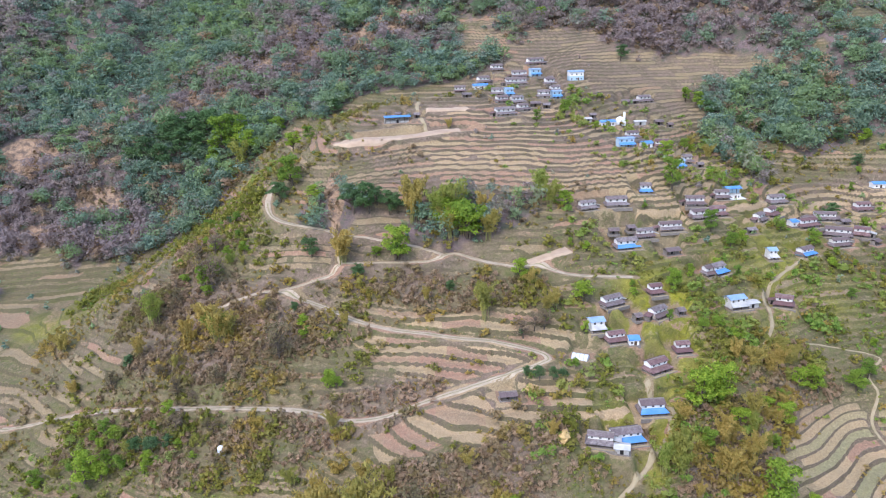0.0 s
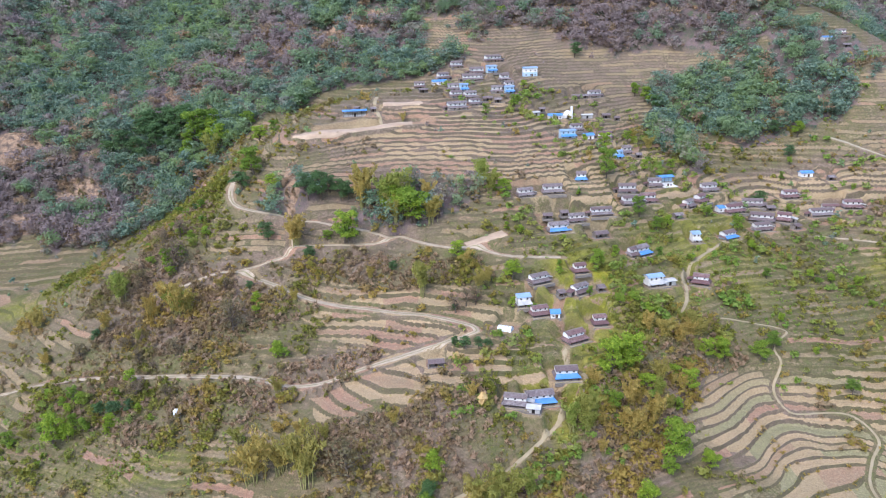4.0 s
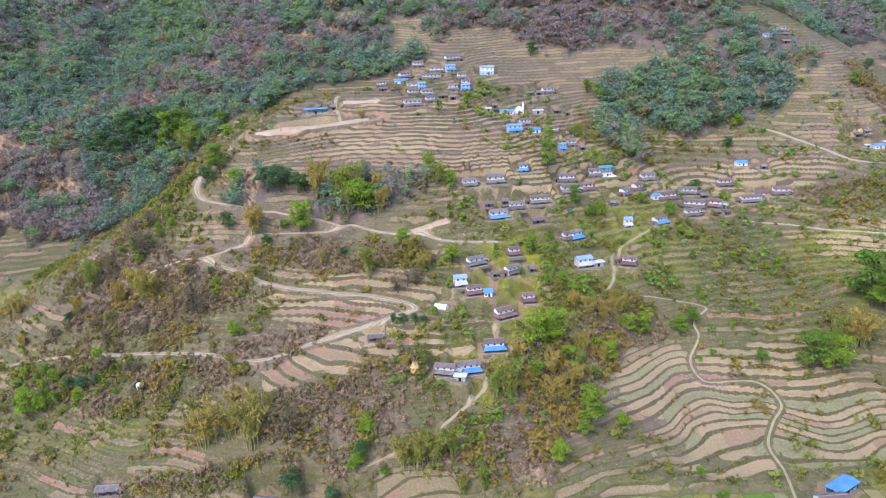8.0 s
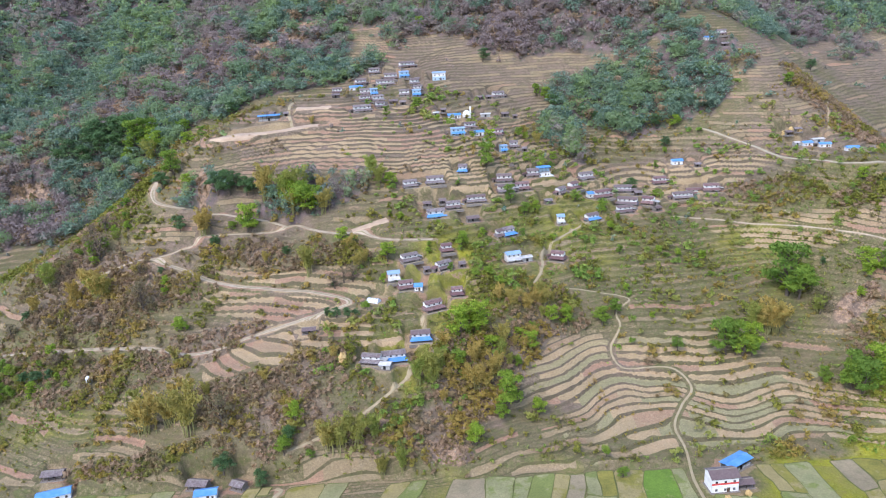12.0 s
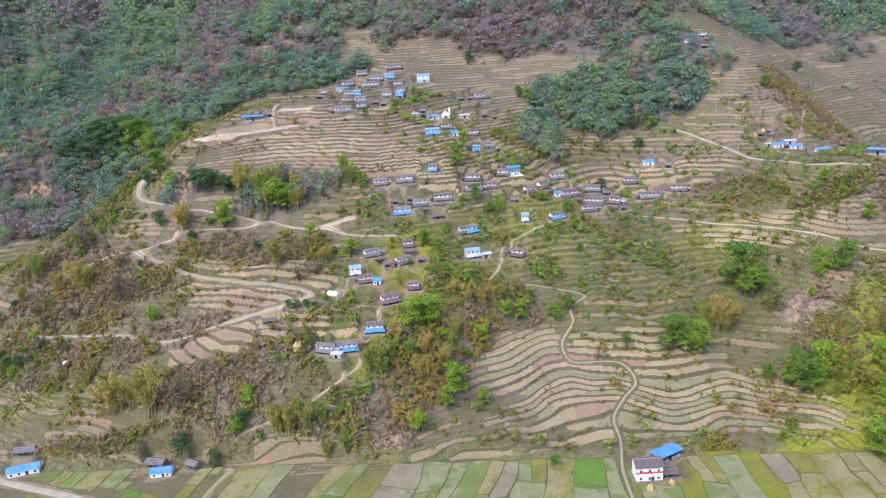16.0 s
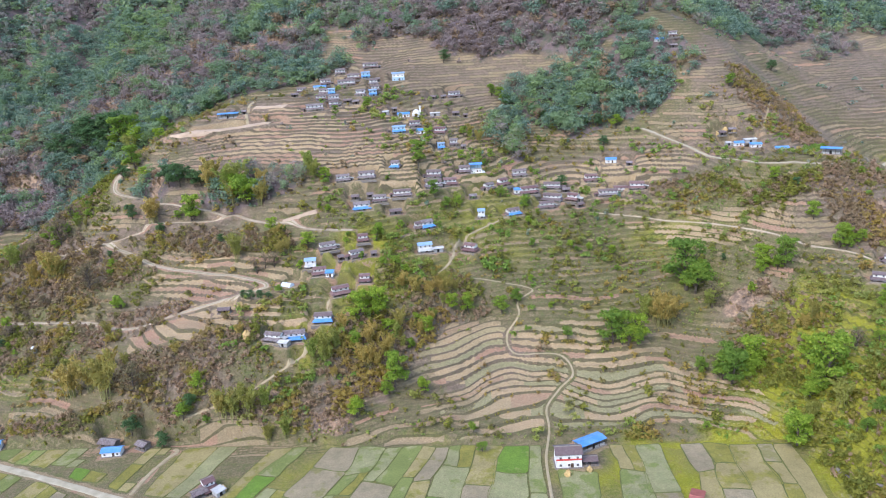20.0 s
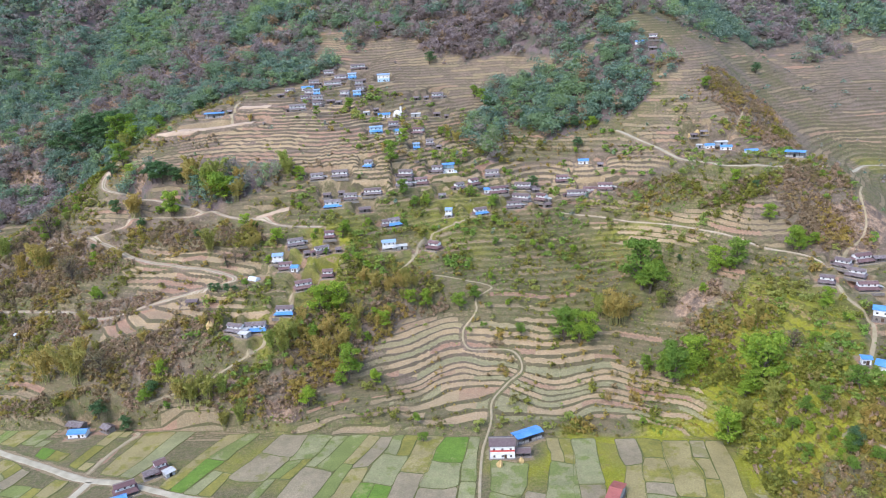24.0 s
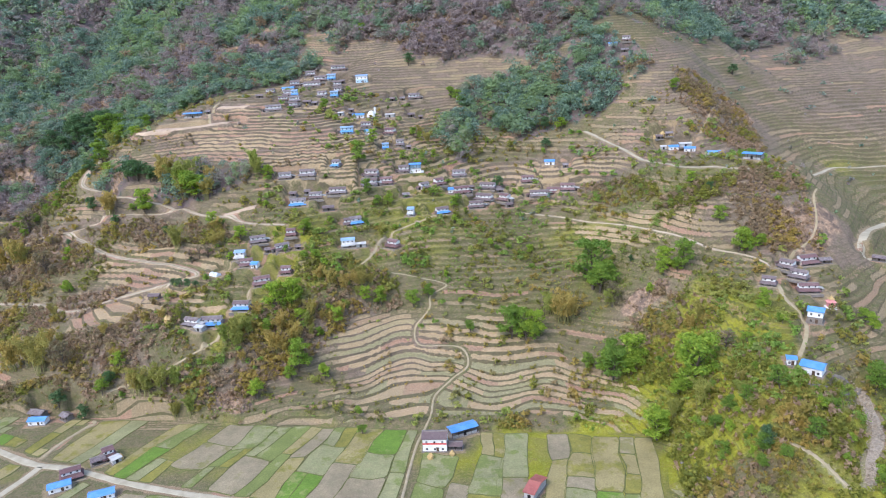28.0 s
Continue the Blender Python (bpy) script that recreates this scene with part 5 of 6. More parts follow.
plant('bamboo', -44.8, 164.6, 6.0)
plant('dark', -104.1, 206.2, 7.7)
plant('bamboo', -78.1, 239.6, 4.6)
plant('gold', -90.9, 240.3, 4.7)
plant('gold', -73.6, 238.5, 3.8)
plant('dark', -157.4, 346.3, 16.4)
plant('dark', -149.0, 347.0, 19.5)
plant('dark', -140.0, 344.5, 19.3)
plant('dark', -132.3, 347.9, 22.5)
plant('dark', -124.1, 348.9, 24.3)
plant('broad', -110.1, 350.3, 15.8)
plant('broad', -104.5, 351.3, 14.5)
plant('broad', -84.5, 354.4, 12.5)
plant('broad', -66.1, 278.9, 8.9)
plant('broad', -69.0, 317.5, 11.2)
plant('broad', 202.9, 203.4, 17.1)
plant('broad', 199.7, 207.5, 13.1)
plant('gold', 188.5, 191.0, 12.8)
plant('gold', 184.0, 193.8, 9.4)
plant('broad', 170.4, 181.5, 11.2)
plant('broad', 176.0, 180.7, 12.2)
plant('bamboo', 206.8, 195.3, 8.6)
plant('broad', 204.1, 164.1, 10.8)
plant('broad', 210.9, 161.1, 9.3)
plant('broad', 232.0, 150.0, 13.5)
plant('broad', 228.5, 202.6, 8.3)
plant('broad', 235.9, 201.1, 9.8)
plant('broad', 222.0, 194.5, 6.1)
plant('broad', 257.6, 167.4, 6.6)
plant('broad', 260.9, 159.5, 4.2)
plant('broad', 218.9, 135.8, 7.4)
plant('dry', 242.5, 153.4, 6.8)
plant('bamboo', 223.7, 137.8, 7.4)
plant('gold', 251.8, 114.5, 5.1)
plant('bamboo', 242.3, 130.6, 4.7)
plant('dark', -25.9, 251.9, 12.0)
plant('dark', -18.4, 249.0, 10.6)
plant('gold', -11.7, 249.1, 12.4)
plant('broad', 6.5, 239.3, 22.5)
plant('gold', 13.2, 245.7, 8.7)
plant('bamboo', 1.1, 245.6, 14.6)
plant('broad', -17.4, 234.4, 9.7)
plant('gold', -37.5, 234.8, 8.4)
plant('dark', -31.3, 227.7, 8.6)
plant('broad', -48.2, 212.3, 6.2)
plant('bamboo', -76.3, 211.1, 10.0)
plant('gold', -80.5, 214.5, 10.1)
plant('dry', 29.0, 202.9, 5.2)
plant('broad', -37.1, 193.3, 6.9)
plant('bamboo', 33.6, 252.4, 10.5)
plant('bamboo', -98.7, 338.2, 13.3)
plant('broad', -49.9, 257.0, 7.5)
plant('gold', -101.7, 208.9, 9.4)
plant('bamboo', 10.7, 209.0, 11.0)
plant('dry', -54.5, 202.6, 10.1)
plant('dry', -82.8, 231.1, 9.3)
plant('broad', 95.2, 157.7, 10.1)
plant('bamboo', 60.1, 160.0, 8.9)
plant('gold', 74.8, 162.9, 10.1)
plant('gold', 81.0, 167.3, 8.6)
plant('broad', 84.6, 158.0, 10.7)
plant('gold', 42.7, 136.0, 9.3)
plant('bamboo', 49.2, 136.1, 7.7)
plant('broad', 69.2, 168.1, 8.0)
plant('broad', 130.2, 199.6, 8.0)
plant('broad', 76.8, 181.0, 9.1)
plant('gold', 84.8, 177.6, 7.8)


HX, HY = np.array([h[1] for h in HOUSES]), np.array([h[2] for h in HOUSES])


def value_at(grid, x, y):
    return grid[np.clip(np.searchsorted(GX, x), 0, len(GX) - 1), np.clip(np.searchsorted(GY, y), 0, len(GY) - 1)]


def in_woods(x, y):
    return smooth(value_at(woods, x, y), 0.25, 0.7) * (1 - 0.93 * value_at(scree, x, y)) * (1 - value_at(busy, x, y)) * (0.5 + 0.5 * smooth(wobble(x, y, 19, 7), 0.2, 0.55))


def scatter_trees(seed, kind, n, x0, x1, y0, y1, h0, h1, keep):
    rng = np.random.RandomState(seed)
    x, y, p, h = rng.uniform(x0, x1, n), rng.uniform(y0, y1, n), rng.rand(n), rng.uniform(h0, h1, n)
    ok = (p < keep(x, y)) & (value_at(busy, x, y) < 0.05)
    for a, b, c in zip(x[ok], y[ok], h[ok]):
        plant(kind, a, b, c)


scatter_trees(31, "broad", 150, -90, 285, 130, 330, 3, 6.5, lambda x, y: 0.08 + 0.5 * value_at(lush, x, y) + 0.3 * value_at(bluff, x, y))
scatter_trees(34, "broad", 330, 35, 200, 165, 345, 2.2, 6.5, lambda x, y: 0.5 * np.exp(-np.min(np.hypot(x[:, None] - HX, y[:, None] - HY), 1) ** 2 / 260))
scatter_trees(35, "broad", 140, 226, 285, 90, 165, 2.5, 6, lambda x, y: 0.5 * value_at(bluff, x, y))
scatter_trees(36, "gold", 64, 226, 270, 90, 165, 2.5, 5.5, lambda x, y: 0.5 * value_at(bluff, x, y))
scatter_trees(37, "bamboo", 44, 60, 125, 165, 210, 4, 7.5, lambda x, y: 0.7 * patch(x, y, 86, 180, 30, 10, 38))
scatter_trees(38, "gold", 34, 60, 125, 165, 210, 4, 7.5, lambda x, y: 0.7 * patch(x, y, 90, 184, 30, 11, 34))
scatter_trees(39, "broad", 50, 55, 130, 160, 215, 3, 7, lambda x, y: 0.6 * patch(x, y, 80, 174, 36, 14, 40))
scatter_trees(40, "broad", 110, -135, -70, 160, 198, 2.2, 5, lambda x, y: 0.6 * patch(x, y, -104, 179, 26, 13))
scatter_trees(50, "bamboo", 40, -125, -75, 165, 195, 3, 5, lambda x, y: 0.5 * patch(x, y, -98, 178, 20, 10))
scatter_trees(51, "broad", 50, 60, 190, 195, 262, 2.5, 5, lambda x, y: 0.35 + 0 * x)
scatter_trees(52, "broad", 80, -110, -55, 225, 330, 3, 7, lambda x, y: 0.6 * value_at(bluff, x, y))
scatter_trees(53, "dry", 60, -110, -40, 180, 260, 3, 6, lambda x, y: 0.6 * value_at(bluff, x, y))
scatter_trees(32, "dark", 80, -90, 285, 195, 330, 3, 6.5, lambda x, y: 0.08 + 0.5 * value_at(bluff, x, y))
scatter_trees(33, "gold", 90, -90, 250, 140, 230, 4, 7.5, lambda x, y: 0.6 * value_at(bluff, x, y))


def stuff(name, label, seed, spots, leaf, blobs, leaves, leaf_size, h0, h1, tints, vigour=None, length=1.5):
    """Many small plants in one mesh: copies of a few clumps, each turned, sized and tinted by itself."""
    rng = np.random.RandomState(seed)
    shapes = []
    for k in range(5):
        bl = [(rng.normal() * 0.16, rng.normal() * 0.16, 0.25 + 0.55 * rng.rand(), 0.16 + 0.14 * rng.rand()) for _ in range(blobs)]
        shapes.append(leaf_cloud(rng, bl, leaves, leaf_size, length=length, corners=3)[0])
    x, y = spots
    z = ground(x, y)
    vs, ts = [], []
    which = rng.randint(0, 5, len(x))
    for k in range(5):
        i = np.where(which == k)[0]
        a, h = rng.rand(len(i)) * 6.28, h0 + (h1 - h0) * rng.rand(len(i)) ** 1.6 * (vigour(x[i], y[i]) if vigour else 1.0)
        wide = h * rng.uniform(0.8, 1.25, len(i))
        s = shapes[k]
        px = (s[None, :, 0] * np.cos(a)[:, None] - s[None, :, 1] * np.sin(a)[:, None]) * wide[:, None] + x[i][:, None]
        py = (s[None, :, 0] * np.sin(a)[:, None] + s[None, :, 1] * np.cos(a)[:, None]) * wide[:, None] + y[i][:, None]
        pz = s[None, :, 2] * h[:, None] + z[i][:, None] - 0.05 * h[:, None]
        vs.append(np.stack((px, py, pz), -1).reshape(-1, 3))
        t = np.ones((len(i), 4), np.float32)
        t[:, 0], t[:, 1] = tints(x[i], y[i], rng)
        ts.append(np.repeat(t, s.shape[0], 0))
    v = np.vstack(vs)
    me = mesh_of(name, v, np.arange(len(v)).reshape(-1, 3), leaf)
    me.color_attributes.new("tint", "FLOAT_COLOR", "POINT").data.foreach_set("color", np.vstack(ts).ravel())
    return tagged(new(name, me), label, "vegetation", kind="stuff")


def spots(seed, n, x0, x1, y0, y1, keep):
    rng = np.random.RandomState(seed)
    x, y, p = rng.uniform(x0, x1, n), rng.uniform(y0, y1, n), rng.rand(n)
    ok = p < keep(x, y)
    return x[ok], y[ok]


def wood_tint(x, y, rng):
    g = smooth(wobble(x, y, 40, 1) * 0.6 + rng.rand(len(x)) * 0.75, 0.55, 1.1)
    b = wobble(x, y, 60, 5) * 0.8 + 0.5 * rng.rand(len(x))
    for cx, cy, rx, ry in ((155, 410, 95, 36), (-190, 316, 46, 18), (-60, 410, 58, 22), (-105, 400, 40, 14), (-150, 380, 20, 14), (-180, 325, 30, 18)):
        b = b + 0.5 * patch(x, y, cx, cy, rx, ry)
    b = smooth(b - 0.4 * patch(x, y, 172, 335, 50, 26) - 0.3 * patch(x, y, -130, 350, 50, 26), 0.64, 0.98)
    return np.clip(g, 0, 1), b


stuff("woodland", "mixed dry-season woodland, dull green and bare trees, haze painted in", 41, spots(42, 21000, -330, 420, 235, 478, in_woods), LEAF_HAZED_WOOD, 10, 165, 0.07, 3.5, 12, wood_tint)
stuff("far_woodland", "sparse woodland on the high slopes", 47, spots(48, 3600, -700, 700, 545, 850, lambda x, y: np.ones(len(x))), LEAF_HAZED_WOOD, 5, 16, 0.34, 7, 13, wood_tint)
stuff("upper_woodland", "dense dull green woodland on the upper slopes, haze painted in", 70, spots(71, 5200, -360, 430, 476, 552, in_woods), LEAF_HAZED_WOOD, 8, 72, 0.11, 5, 12, wood_tint)
stuff("tall_trees", "tall full-crowned trees standing out of the woodland", 72, spots(73, 520, -240, 215, 300, 440, in_woods), LEAF_HAZED_WOOD, 16, 420, 0.055, 9, 15, lambda x, y, rng: (0.8 * rng.rand(len(x)), 0.0 * x))
stuff("bare_trees", "leafless grey-brown trees among the woodland", 74, spots(75, 420, -240, 215, 300, 440, in_woods), LEAF_BRUSH, 9, 130, 0.045, 7, 12, lambda x, y, rng: (0.0 * x, rng.rand(len(x))), None, 5.0)
stuff("undergrowth", "low shrubs and saplings between the trees", 43, spots(44, 17000, -300, 380, 230, 470, lambda x, y: 0.02 + 0.98 * in_woods(x, y)), LEAF_HAZED_WOOD, 5, 26, 0.22, 1.5, 4.2, wood_tint)


def brush_ground(x, y):
    """Dry brush: on the unfarmed banks, the slips and the bare patches of the woods."""
    bare = smooth(value_at(bluff, x, y), 0.15, 0.6) * (1 - 0.8 * np.clip(value_at(lush, x, y), 0, 1)) + 0.6 * value_at(scree, x, y) + 0.5 * in_woods(x, y) * wood_tint(x, y, np.random.RandomState(3))[1]
    return bare * (0.35 + 0.65 * smooth(wobble(x, y, 7, 1), 0.3, 0.6)) * (1 - value_at(busy, x, y)) * (1 - value_at(floor_, x, y))


def brush_tint(x, y, rng):
    return 0.7 * smooth(wobble(x, y, 11, 4) + 0.4 * rng.rand(len(x)), 0.7, 1.2), smooth(wobble(x, y, 17, 2) + 0.5 * rng.rand(len(x)), 0.5, 1.1)


stuff("dry_brush", "tangled leafless brown brush on banks and slips", 61, spots(62, 100000, -210, 292, 90, 440, brush_ground), LEAF_BRUSH, 5, 22, 0.2, 0.7, 2.9, brush_tint, None, 3.2)


def shrub_tint(x, y, rng):
    gold = smooth(wobble(x, y, 15, 6) + 0.45 * rng.rand(len(x)) - 0.3 * value_at(lush, x, y), 0.55, 1.1)
    dry = wobble(x, y, 9, 5) * 0.75 + 0.4 * rng.rand(len(x)) - 0.45 * np.maximum(value_at(lush, x, y), -0.3) + 0.1 * value_at(bluff, x, y) * smooth(250 - x, 0, 40)
    belt = patch(x, y, 86, 176, 34, 12, 40)
    gold, dry = gold + 0.5 * belt, dry - 0.15 * belt
    return np.clip(gold, 0, 1), 0.9 * smooth(dry, 0.58, 1.0)


def clumps(x, y):
    """Where shrubs stand thick and tall."""
    return smooth(0.65 * wobble(x, y, 9, 2) + 0.35 * wobble(x, y, 4, 4), 0.34, 0.66)


def shrub_ground(x, y):
    thick = 0.03 + (0.2 + 0.25 * smooth(10 - x, 0, 30)) * (1 - value_at(soil, x, y)) * smooth(wobble(x, y, 20, 3), 0.2, 0.8) + 0.6 * (value_at(soil, x, y) < 0.08) * smooth(wobble(x, y, 13, 6), 0.35, 0.75) + 1.5 * smooth(value_at(bluff, x, y), 0.15, 0.6) * (0.3 + 0.7 * clumps(x, y)) + 0.3 * value_at(lush, x, y) + 1.1 * patch(x, y, 250, 112, 28, 38, 10) * (0.3 + 0.7 * clumps(x, y))
    return thick * (1 - 0.3 * patch(x, y, 84, 174, 32, 10, 40)) * (1 - 0.75 * patch(x, y, 246, 164, 24, 22)) * (1 - value_at(busy, x, y)) * smooth(value_at(soil, x, y), 0.9, 0.5) * (1 - value_at(floor_, x, y))


def near_houses(x, y):
    d = np.concatenate([np.min(np.hypot(x[i:i + 2000, None] - HX, y[i:i + 2000, None] - HY), 1) for i in range(0, len(x), 2000)])
    return (0.4 * np.exp(-d**2 / 300) * smooth(wobble(x, y, 12, 1), 0.3, 0.7) + 0.2 * patch(x, y, 120, 225, 60, 30) * clumps(x, y)) * (1 - smooth(value_at(busy, x, y), 0.0, 0.1)) * (1 - value_at(floor_, x, y))


def fresh_tint(x, y, rng):
    return smooth(wobble(x, y, 11, 3) + 0.5 * rng.rand(len(x)), 0.5, 1.2), 0.3 * smooth(rng.rand(len(x)), 0.7, 1.0)


stuff("shrubs", "low green and dry shrubs on banks and terrace edges", 45, spots(46, 80000, -150, 290, 88, 345, shrub_ground), LEAF_SHRUB, 6, 38, 0.18, 0.5, 4.0, shrub_tint, lambda x, y: 0.3 + 0.8 * clumps(x, y))
stuff("saplings", "fresh green saplings and garden bushes round the houses", 54, spots(55, 24000, 20, 292, 120, 345, near_houses), LEAF_FRESH, 7, 60, 0.16, 0.8, 4.6, fresh_tint)



def weed_ground(x, y):
    green = np.clip(value_at(lush, x, y) * 1.5, 0, 1) + 0.35 * near_houses(x, y)
    return green * smooth(wobble(x, y, 8, 2) + 0.4 * wobble(x, y, 22, 6), 0.45, 0.85) * smooth(value_at(soil, x, y), 0.8, 0.3) * (1 - value_at(busy, x, y)) * (1 - value_at(floor_, x, y))


def bush_ground(x, y):
    knoll, spur = 0.5 * patch(x, y, 252, 132, 32, 44, 10), 0.9 * patch(x, y, -90, 302, 42, 8, 38)
    bank, east = 0.75 * patch(x, y, -103, 179, 27, 13), 0.5 * patch(x, y, 226, 240, 36, 26)
    return np.maximum(np.maximum(knoll, spur), np.maximum(bank, east)) * (1 - value_at(busy, x, y)) * (1 - value_at(floor_, x, y))


stuff("bushes", "rounded fresh green bushes on the knoll, the spur and the banks", 76, spots(77, 5200, -140, 290, 88, 340, bush_ground), LEAF_FRESH, 12, 190, 0.075, 1.6, 4.6, fresh_tint)
stuff("terrace_weeds", "knee-high green weeds on terraces and banks", 63, spots(64, 40000, -150, 290, 120, 290, weed_ground), LEAF_FRESH, 5, 17, 0.24, 0.5, 1.7, fresh_tint)

# ---- paddies on the valley floor ----

def road_y(x):
    return np.interp(x, (-75, -40, -12, 7, 23, 46, 70, 100, 140, 220), (132, 121, 111, 105.5, 103, 97, 93, 89, 82, 70))


def lay_fields():
    rng = np.random.RandomState(77)
    rims = []
    for a0, a1, upper in ((-58, 6, True), (11.5, 136.3, True), (140.5, 216, True), (-58, 4, False), (14, 136.3, False), (140.5, 216, False)):
        x = a0

        def corner(a, f):
            e = road_y(a)
            b = (e + 2.9) * (1 - f) + 134.2 * f if upper else (e - 2.9) * f + 48 * (1 - f)
            inner = smooth(a, a0, a0 + 12) * (1 - smooth(a, a1 - 12, a1))
            lean = 0.12 if a < 12 else 0.34 * inner * (1 - 0.6 * smooth(a, 45, 115)) if a < 138 else 0.02
            return a + lean * (b - 112) + 3.0 * inner * (wobble(a, b, 12, 3) - 0.5), b + 5.0 * (wobble(a, b, 13, 4) - 0.5) * (1 if 0.04 < f < 0.96 else 0)

        while x < a1 - 3.5:
            w = min(rng.uniform(4.5, 11.5) if a0 > 0 else rng.uniform(4.0, 8.0), a1 - x)
            w = a1 - x if a1 - x - w < 4 else w
            deep = 134.2 - road_y(x) if upper else road_y(x) - 50
            n = max(1, int(deep / (rng.uniform(8, 26) if a0 > 0 else rng.uniform(5, 9))))
            cuts = np.r_[0, np.sort((np.arange(1, n) + rng.uniform(-0.3, 0.3, n - 1)) / n), 1]
            for lo, hi in zip(cuts, cuts[1:]):
                if w > 9 and rng.rand() < 0.35:
                    h = x + w * rng.uniform(0.4, 0.6)
                    lay_field([corner(x, lo), corner(h, lo), corner(h, hi), corner(x, hi)], rng, rims)
                    lay_field([corner(h, lo), corner(x + w, lo), corner(x + w, hi), corner(h, hi)], rng, rims)
                else:
                    lay_field([corner(x, lo), corner(x + w, lo), corner(x + w, hi), corner(x, hi)], rng, rims)
            x += w
    v, f = [], []
    for ring, crest, out in rims:
        n, o = len(ring), len(v)
        v += [(a, b, 0.1) for a, b in ring] + [(a, b, 0.26) for a, b in crest] + [(a, b, -0.08) for a, b in out]
        for i in range(n):
            j = (i + 1) % n
            f += [(o + i, o + j, o + n + j, o + n + i), (o + n + i, o + n + j, o + 2 * n + j, o + 2 * n + i)]
    ob = new("field_bunds", mesh_of("field_bunds", v, f, plain("bund_turf", (106, 106, 60), (84, 86, 46), 0.8, 0.95, 0.1)))
    tagged(ob, "low grassy bunds between the paddies", "bund", kind="stuff")


def lay_field(q, rng, rims):
    """One plot with its uneven rim."""
    c = np.mean(q, 0)
    ring = []
    for k in range(4):
        p0, p1 = np.array(q[k]), np.array(q[(k + 1) % 4])
        for s in (0.06, 0.35, 0.65, 0.94):
            p = p0 + (p1 - p0) * s
            p = p + (np.array((wobble(p[0], p[1], 8, 5), wobble(p[0], p[1], 8, 6))) - 0.5) * 2.2
            d = c - p
            ring.append(p + d / np.linalg.norm(d) * 0.28)
    ring = np.array(ring)
    a, b = ring, np.roll(ring, -1, 0)
    turns = np.cross(b - a, np.roll(b, -1, 0) - b)
    if abs(np.sum(np.cross(a, b))) / 2 < 5 or min(np.sum(turns < 0), np.sum(turns > 0)) > 6 or np.min(np.linalg.norm(ring[:8] - ring[8:], axis=1)) < 1.3:
        return
    if 9 < c[0] < 17 and c[1] < 103:
        return
    full = np.vstack((ring, (ring + c) / 2, [c]))
    if np.mean(value_at(busy, full[:, 0], full[:, 1]) > 0.85) > 0.13 or np.max(np.abs(ground(full[:, 0], full[:, 1]))) > 0.5:
        return
    n = len(ring)
    kind = rng.choice(4, p=(0.34, 0.14, 0.28, 0.24)) if c[0] > 150 else rng.choice(4, p=(0.27, 0.06, 0.45, 0.22)) if c[0] > 20 else rng.choice(4, p=(0.38, 0.14, 0.24, 0.24))
    lift = rng.uniform(0.1, 0.19)
    me = bpy.data.meshes.new("field")
    me.from_pydata([(a, b, lift) for a, b in ring] + [(a, b, -0.05) for a, b in ring], [], [list(range(n))] + [[(i + 1) % n, i, i + n, (i + 1) % n + n] for i in range(n)])
    me.materials.append(FIELDS[kind])
    new("field", me).parent = land
    size = np.linalg.norm(ring - c, axis=1)[:, None]
    rims.append((ring, c + (ring - c) * (1 + 0.2 / size), c + (ring - c) * (1 + 0.5 / size)))


lay_fields()

# ---- water tank ----
tank = new("water_tank")
tx, ty = -66.9, 176.5
tank.location = (tx, ty, float(ground(tx, ty)))
part("drum", Solid().tube([(0, 0, -0.3), (0, 0, 1.6), (0, 0, 2.0), (0, 0, 2.15)], [1.1, 1.1, 0.7, 0.15], 14).mesh("drum", PLASTIC), tank)
part("base", Solid().box(-1.4, -1.4, -0.5, 1.4, 1.4, 0.1).mesh("base", CONCRETE), tank)
tagged(tank, "round white water tank on a concrete base", "water tank")


# ---- haystacks, white shrine, yard wall, jars ----
def haystack(x, y, h):
    root = new("haystack")
    root.location = (x, y, float(ground(x, y)))
    rng = np.random.RandomState(int(x * 7 + y))
    rings = [(0.0, 0.9), (0.25, 1.05), (0.55, 0.95), (0.8, 0.55), (0.97, 0.12)]
    b = Solid().tube([(0.05 * i * h * 0.2, 0, z * h - 0.1) for i, (z, r) in enumerate(rings)], [r * h * 0.45 for z, r in rings], 10)
    for v in b.bm.verts:
        v.co += Vector(rng.normal(size=3) * 0.06 * h)
    part("straw_cone", b.mesh("straw_cone", STRAW), root)
    part("pole", Solid().tube([(0.1, 0, h * 0.5), (0.12, 0, h * 1.2)], [0.05, 0.03], 5).mesh("pole", TIMBER), root)
    return tagged(root, "conical yellow straw stack round a pole", "haystack", "haystacks")


def chorten(x, y):
    root = new("white_shrine")
    root.location = (x, y, float(ground(x, y)))
    part("base", Solid().box(-2.2, -2.0, -0.8, 2.2, 2.0, 1.2).mesh("base", WHITE), root)
    arc = [(2.0 * math.cos(a), 1.2 + 2.0 * math.sin(a)) for a in np.linspace(0, math.pi / 2 - 0.08, 6)]
    part("dome", Solid().tube([(0, 0, z) for r, z in arc], [r for r, z in arc], 14).mesh("dome", WHITE), root)
    part("spire", Solid().box(1.6, 0.4, 1.2, 2.5, 1.3, 5.0).mesh("spire", WHITE), root)
    part("doorway", Solid().box(-0.5, -2.06, -0.1, 0.5, -1.98, 1.0).mesh("doorway", DARK), root)
    return tagged(root, "white domed shrine with a slim tower in the village", "shrine")


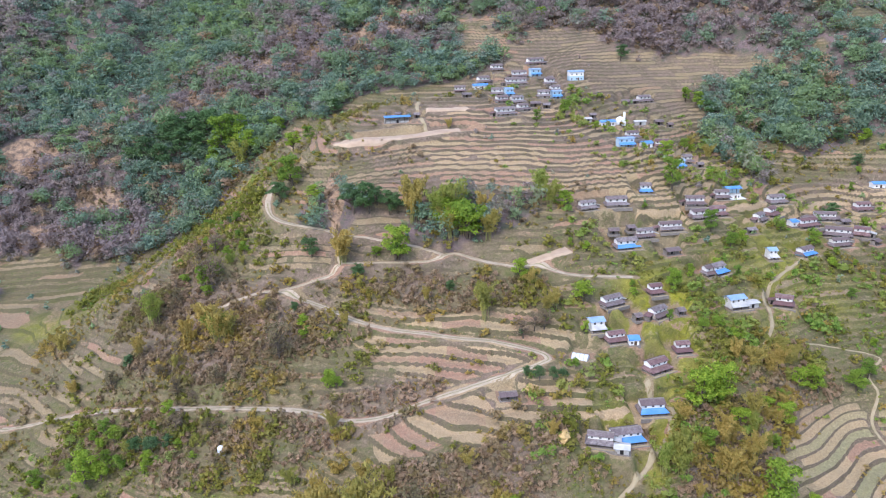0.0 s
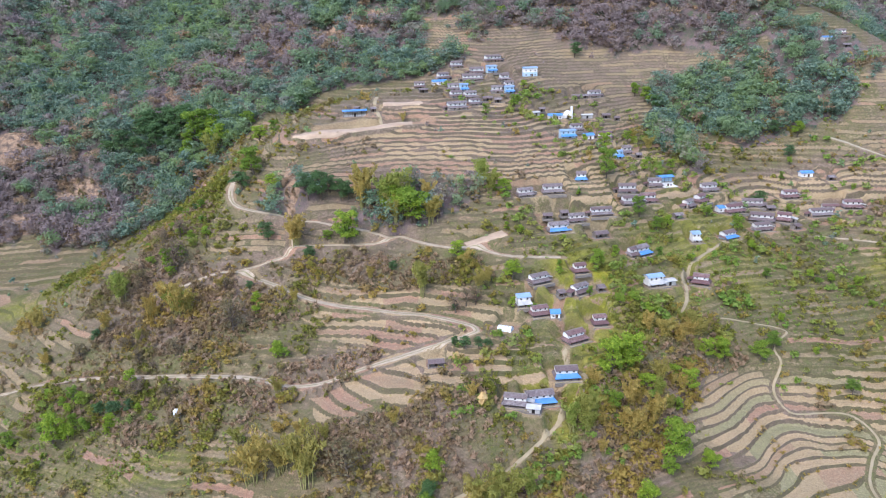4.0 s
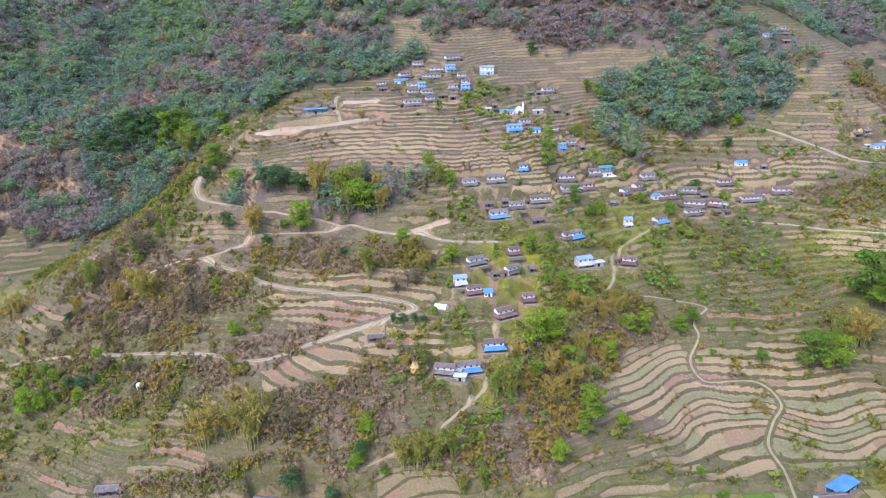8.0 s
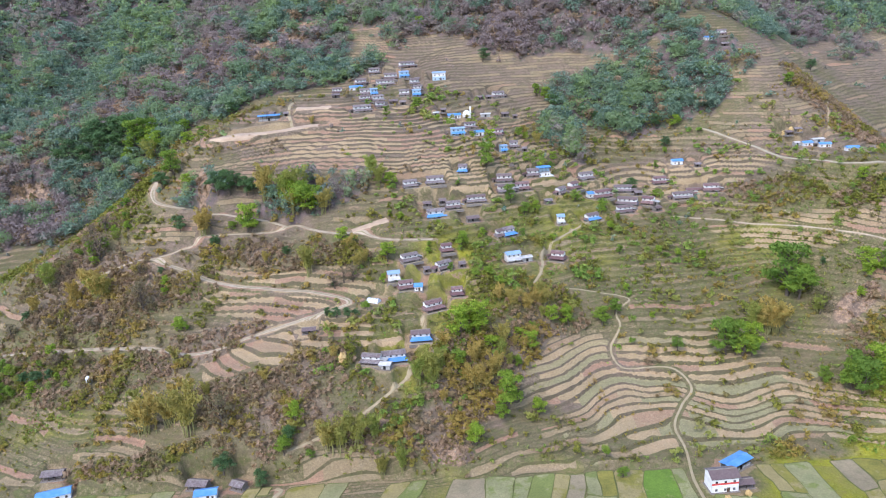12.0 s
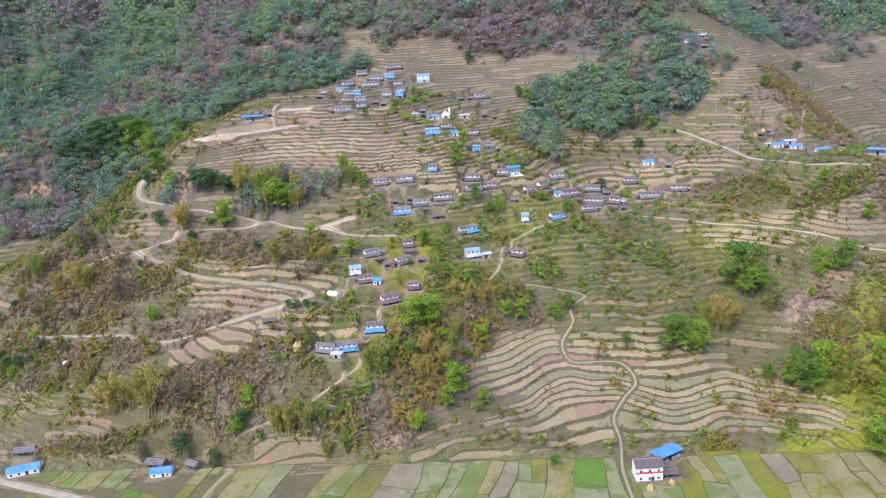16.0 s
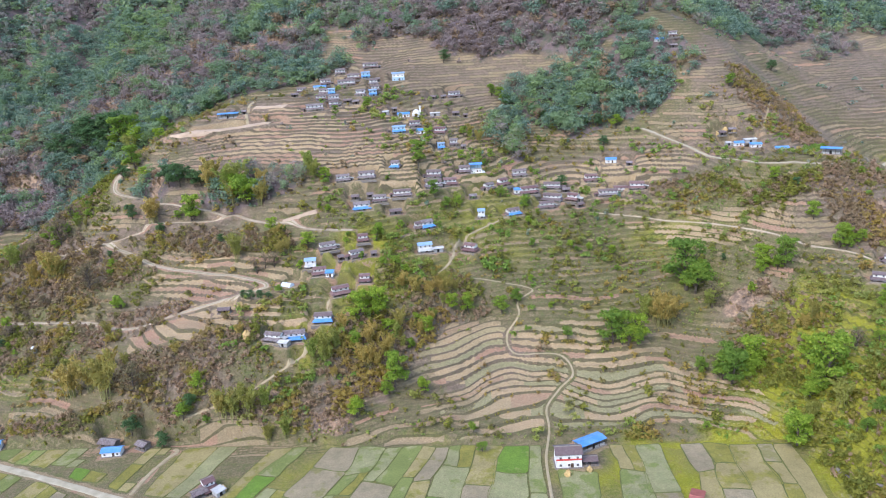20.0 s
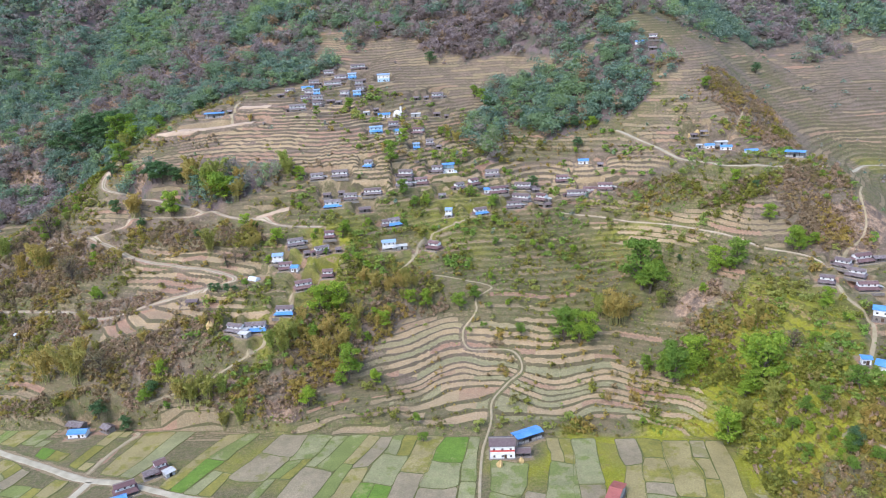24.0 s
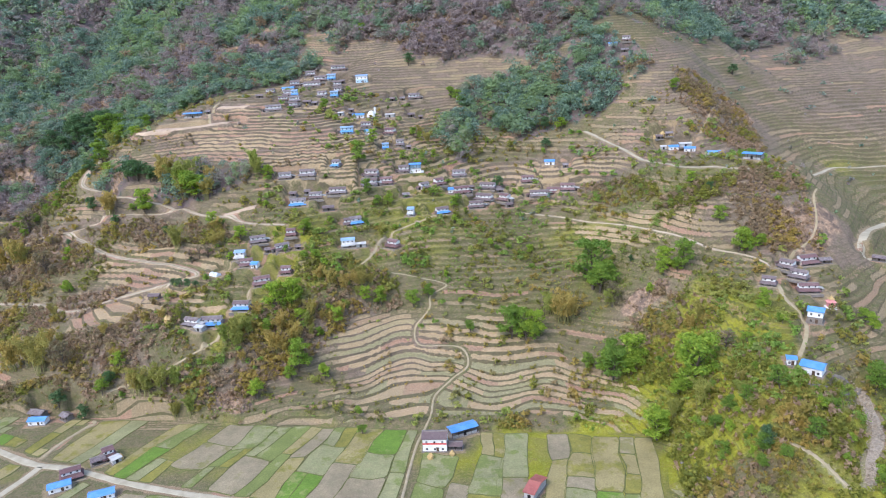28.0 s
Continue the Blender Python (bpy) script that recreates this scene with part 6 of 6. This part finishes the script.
def yard_wall(points, label, high=0.9, thick=0.4):
    line = along(points, 1.2)
    d = np.gradient(line, axis=0)
    d /= np.linalg.norm(d, axis=1)[:, None]
    side = np.stack((-d[:, 1], d[:, 0]), -1) * thick / 2
    z = ground(line[:, 0], line[:, 1])
    rows = [np.c_[line + side, z - 0.5], np.c_[line + side, z + high], np.c_[line - side, z + high], np.c_[line - side, z - 0.5]]
    v = np.stack(rows, 1).reshape(-1, 3)
    n = len(line)
    a = (np.arange(n - 1)[:, None] * 4 + np.arange(3)).ravel()
    return tagged(new("yard_wall", mesh_of("yard_wall", v, np.stack((a, a + 4, a + 5, a + 1), -1), STONE)), label, "wall", kind="structure")


haystack(143.7, 117, 2.2)
haystack(150.5, 119.5, 2)
haystack(239.5, 297.3, 3)
haystack(243.7, 297.6, 3)
haystack(236.1, 297, 2.5)
haystack(29, 163.3, 3.2)
haystack(21.8, 179.3, 2.6)
haystack(36.4, 109.9, 2.4)
haystack(80.2, 199.6, 2)
haystack(92.9, 197.1, 2)
chorten(79.2, 321.8)
yard_wall([(254.6, 127.6), (260.1, 125.3), (270.3, 130.6), (279.2, 139.3), (282.3, 143.2), (276.4, 142.7), (270.2, 140.4)], "low curved stone wall round a yard below the hut")
yard_wall([(222.9, 119.2), (223.2, 113.7), (225.9, 108.1), (229.1, 104)], "low pale stone wall at the foot of the knoll", 0.5, 0.8)


# ---- loose rocks on slips and in the stream bed ----
def rocks(seed, n):
    rng = np.random.RandomState(seed)
    x, y = rng.uniform(-170, 292, n), rng.uniform(90, 420, n)
    p = np.where(value_at(scree, x, y) > 0.5, 1.0, 0.0)
    sx = np.interp(rng.rand(700), (0, 0.35, 0.7, 1), (283, 281.6, 277.5, 266))
    sy = np.interp(sx, (266, 277.5, 281.6, 283), (93, 117, 133, 145)) + rng.normal(size=700) * 1.5
    x, y = np.r_[x[p > 0.5], sx + rng.normal(size=700) * 1.2], np.r_[y[p > 0.5], sy]
    m = len(x)
    shape = np.array([(1, 0, 0), (0, 1, 0), (-1, 0, 0), (0, -1, 0), (0, 0, 0.8), (0, 0, -0.6)])
    size = 0.12 + 0.55 * rng.rand(m) ** 3
    v = shape[None] * (1 + 0.35 * rng.normal(size=(m, 6, 3))) * size[:, None, None]
    v += np.stack((x, y, ground(x, y) + size * 0.15), -1)[:, None]
    f = np.array([(0, 1, 4), (1, 2, 4), (2, 3, 4), (3, 0, 4), (1, 0, 5), (2, 1, 5), (3, 2, 5), (0, 3, 5)])
    me = mesh_of("loose_rocks", v.reshape(-1, 3), (np.arange(m)[:, None, None] * 6 + f[None]).reshape(-1, 3), STONES)
    tagged(new("loose_rocks", me), "scattered grey-brown rocks on slips and stream bed", "rocks", kind="stuff")


rocks(91, 60000)
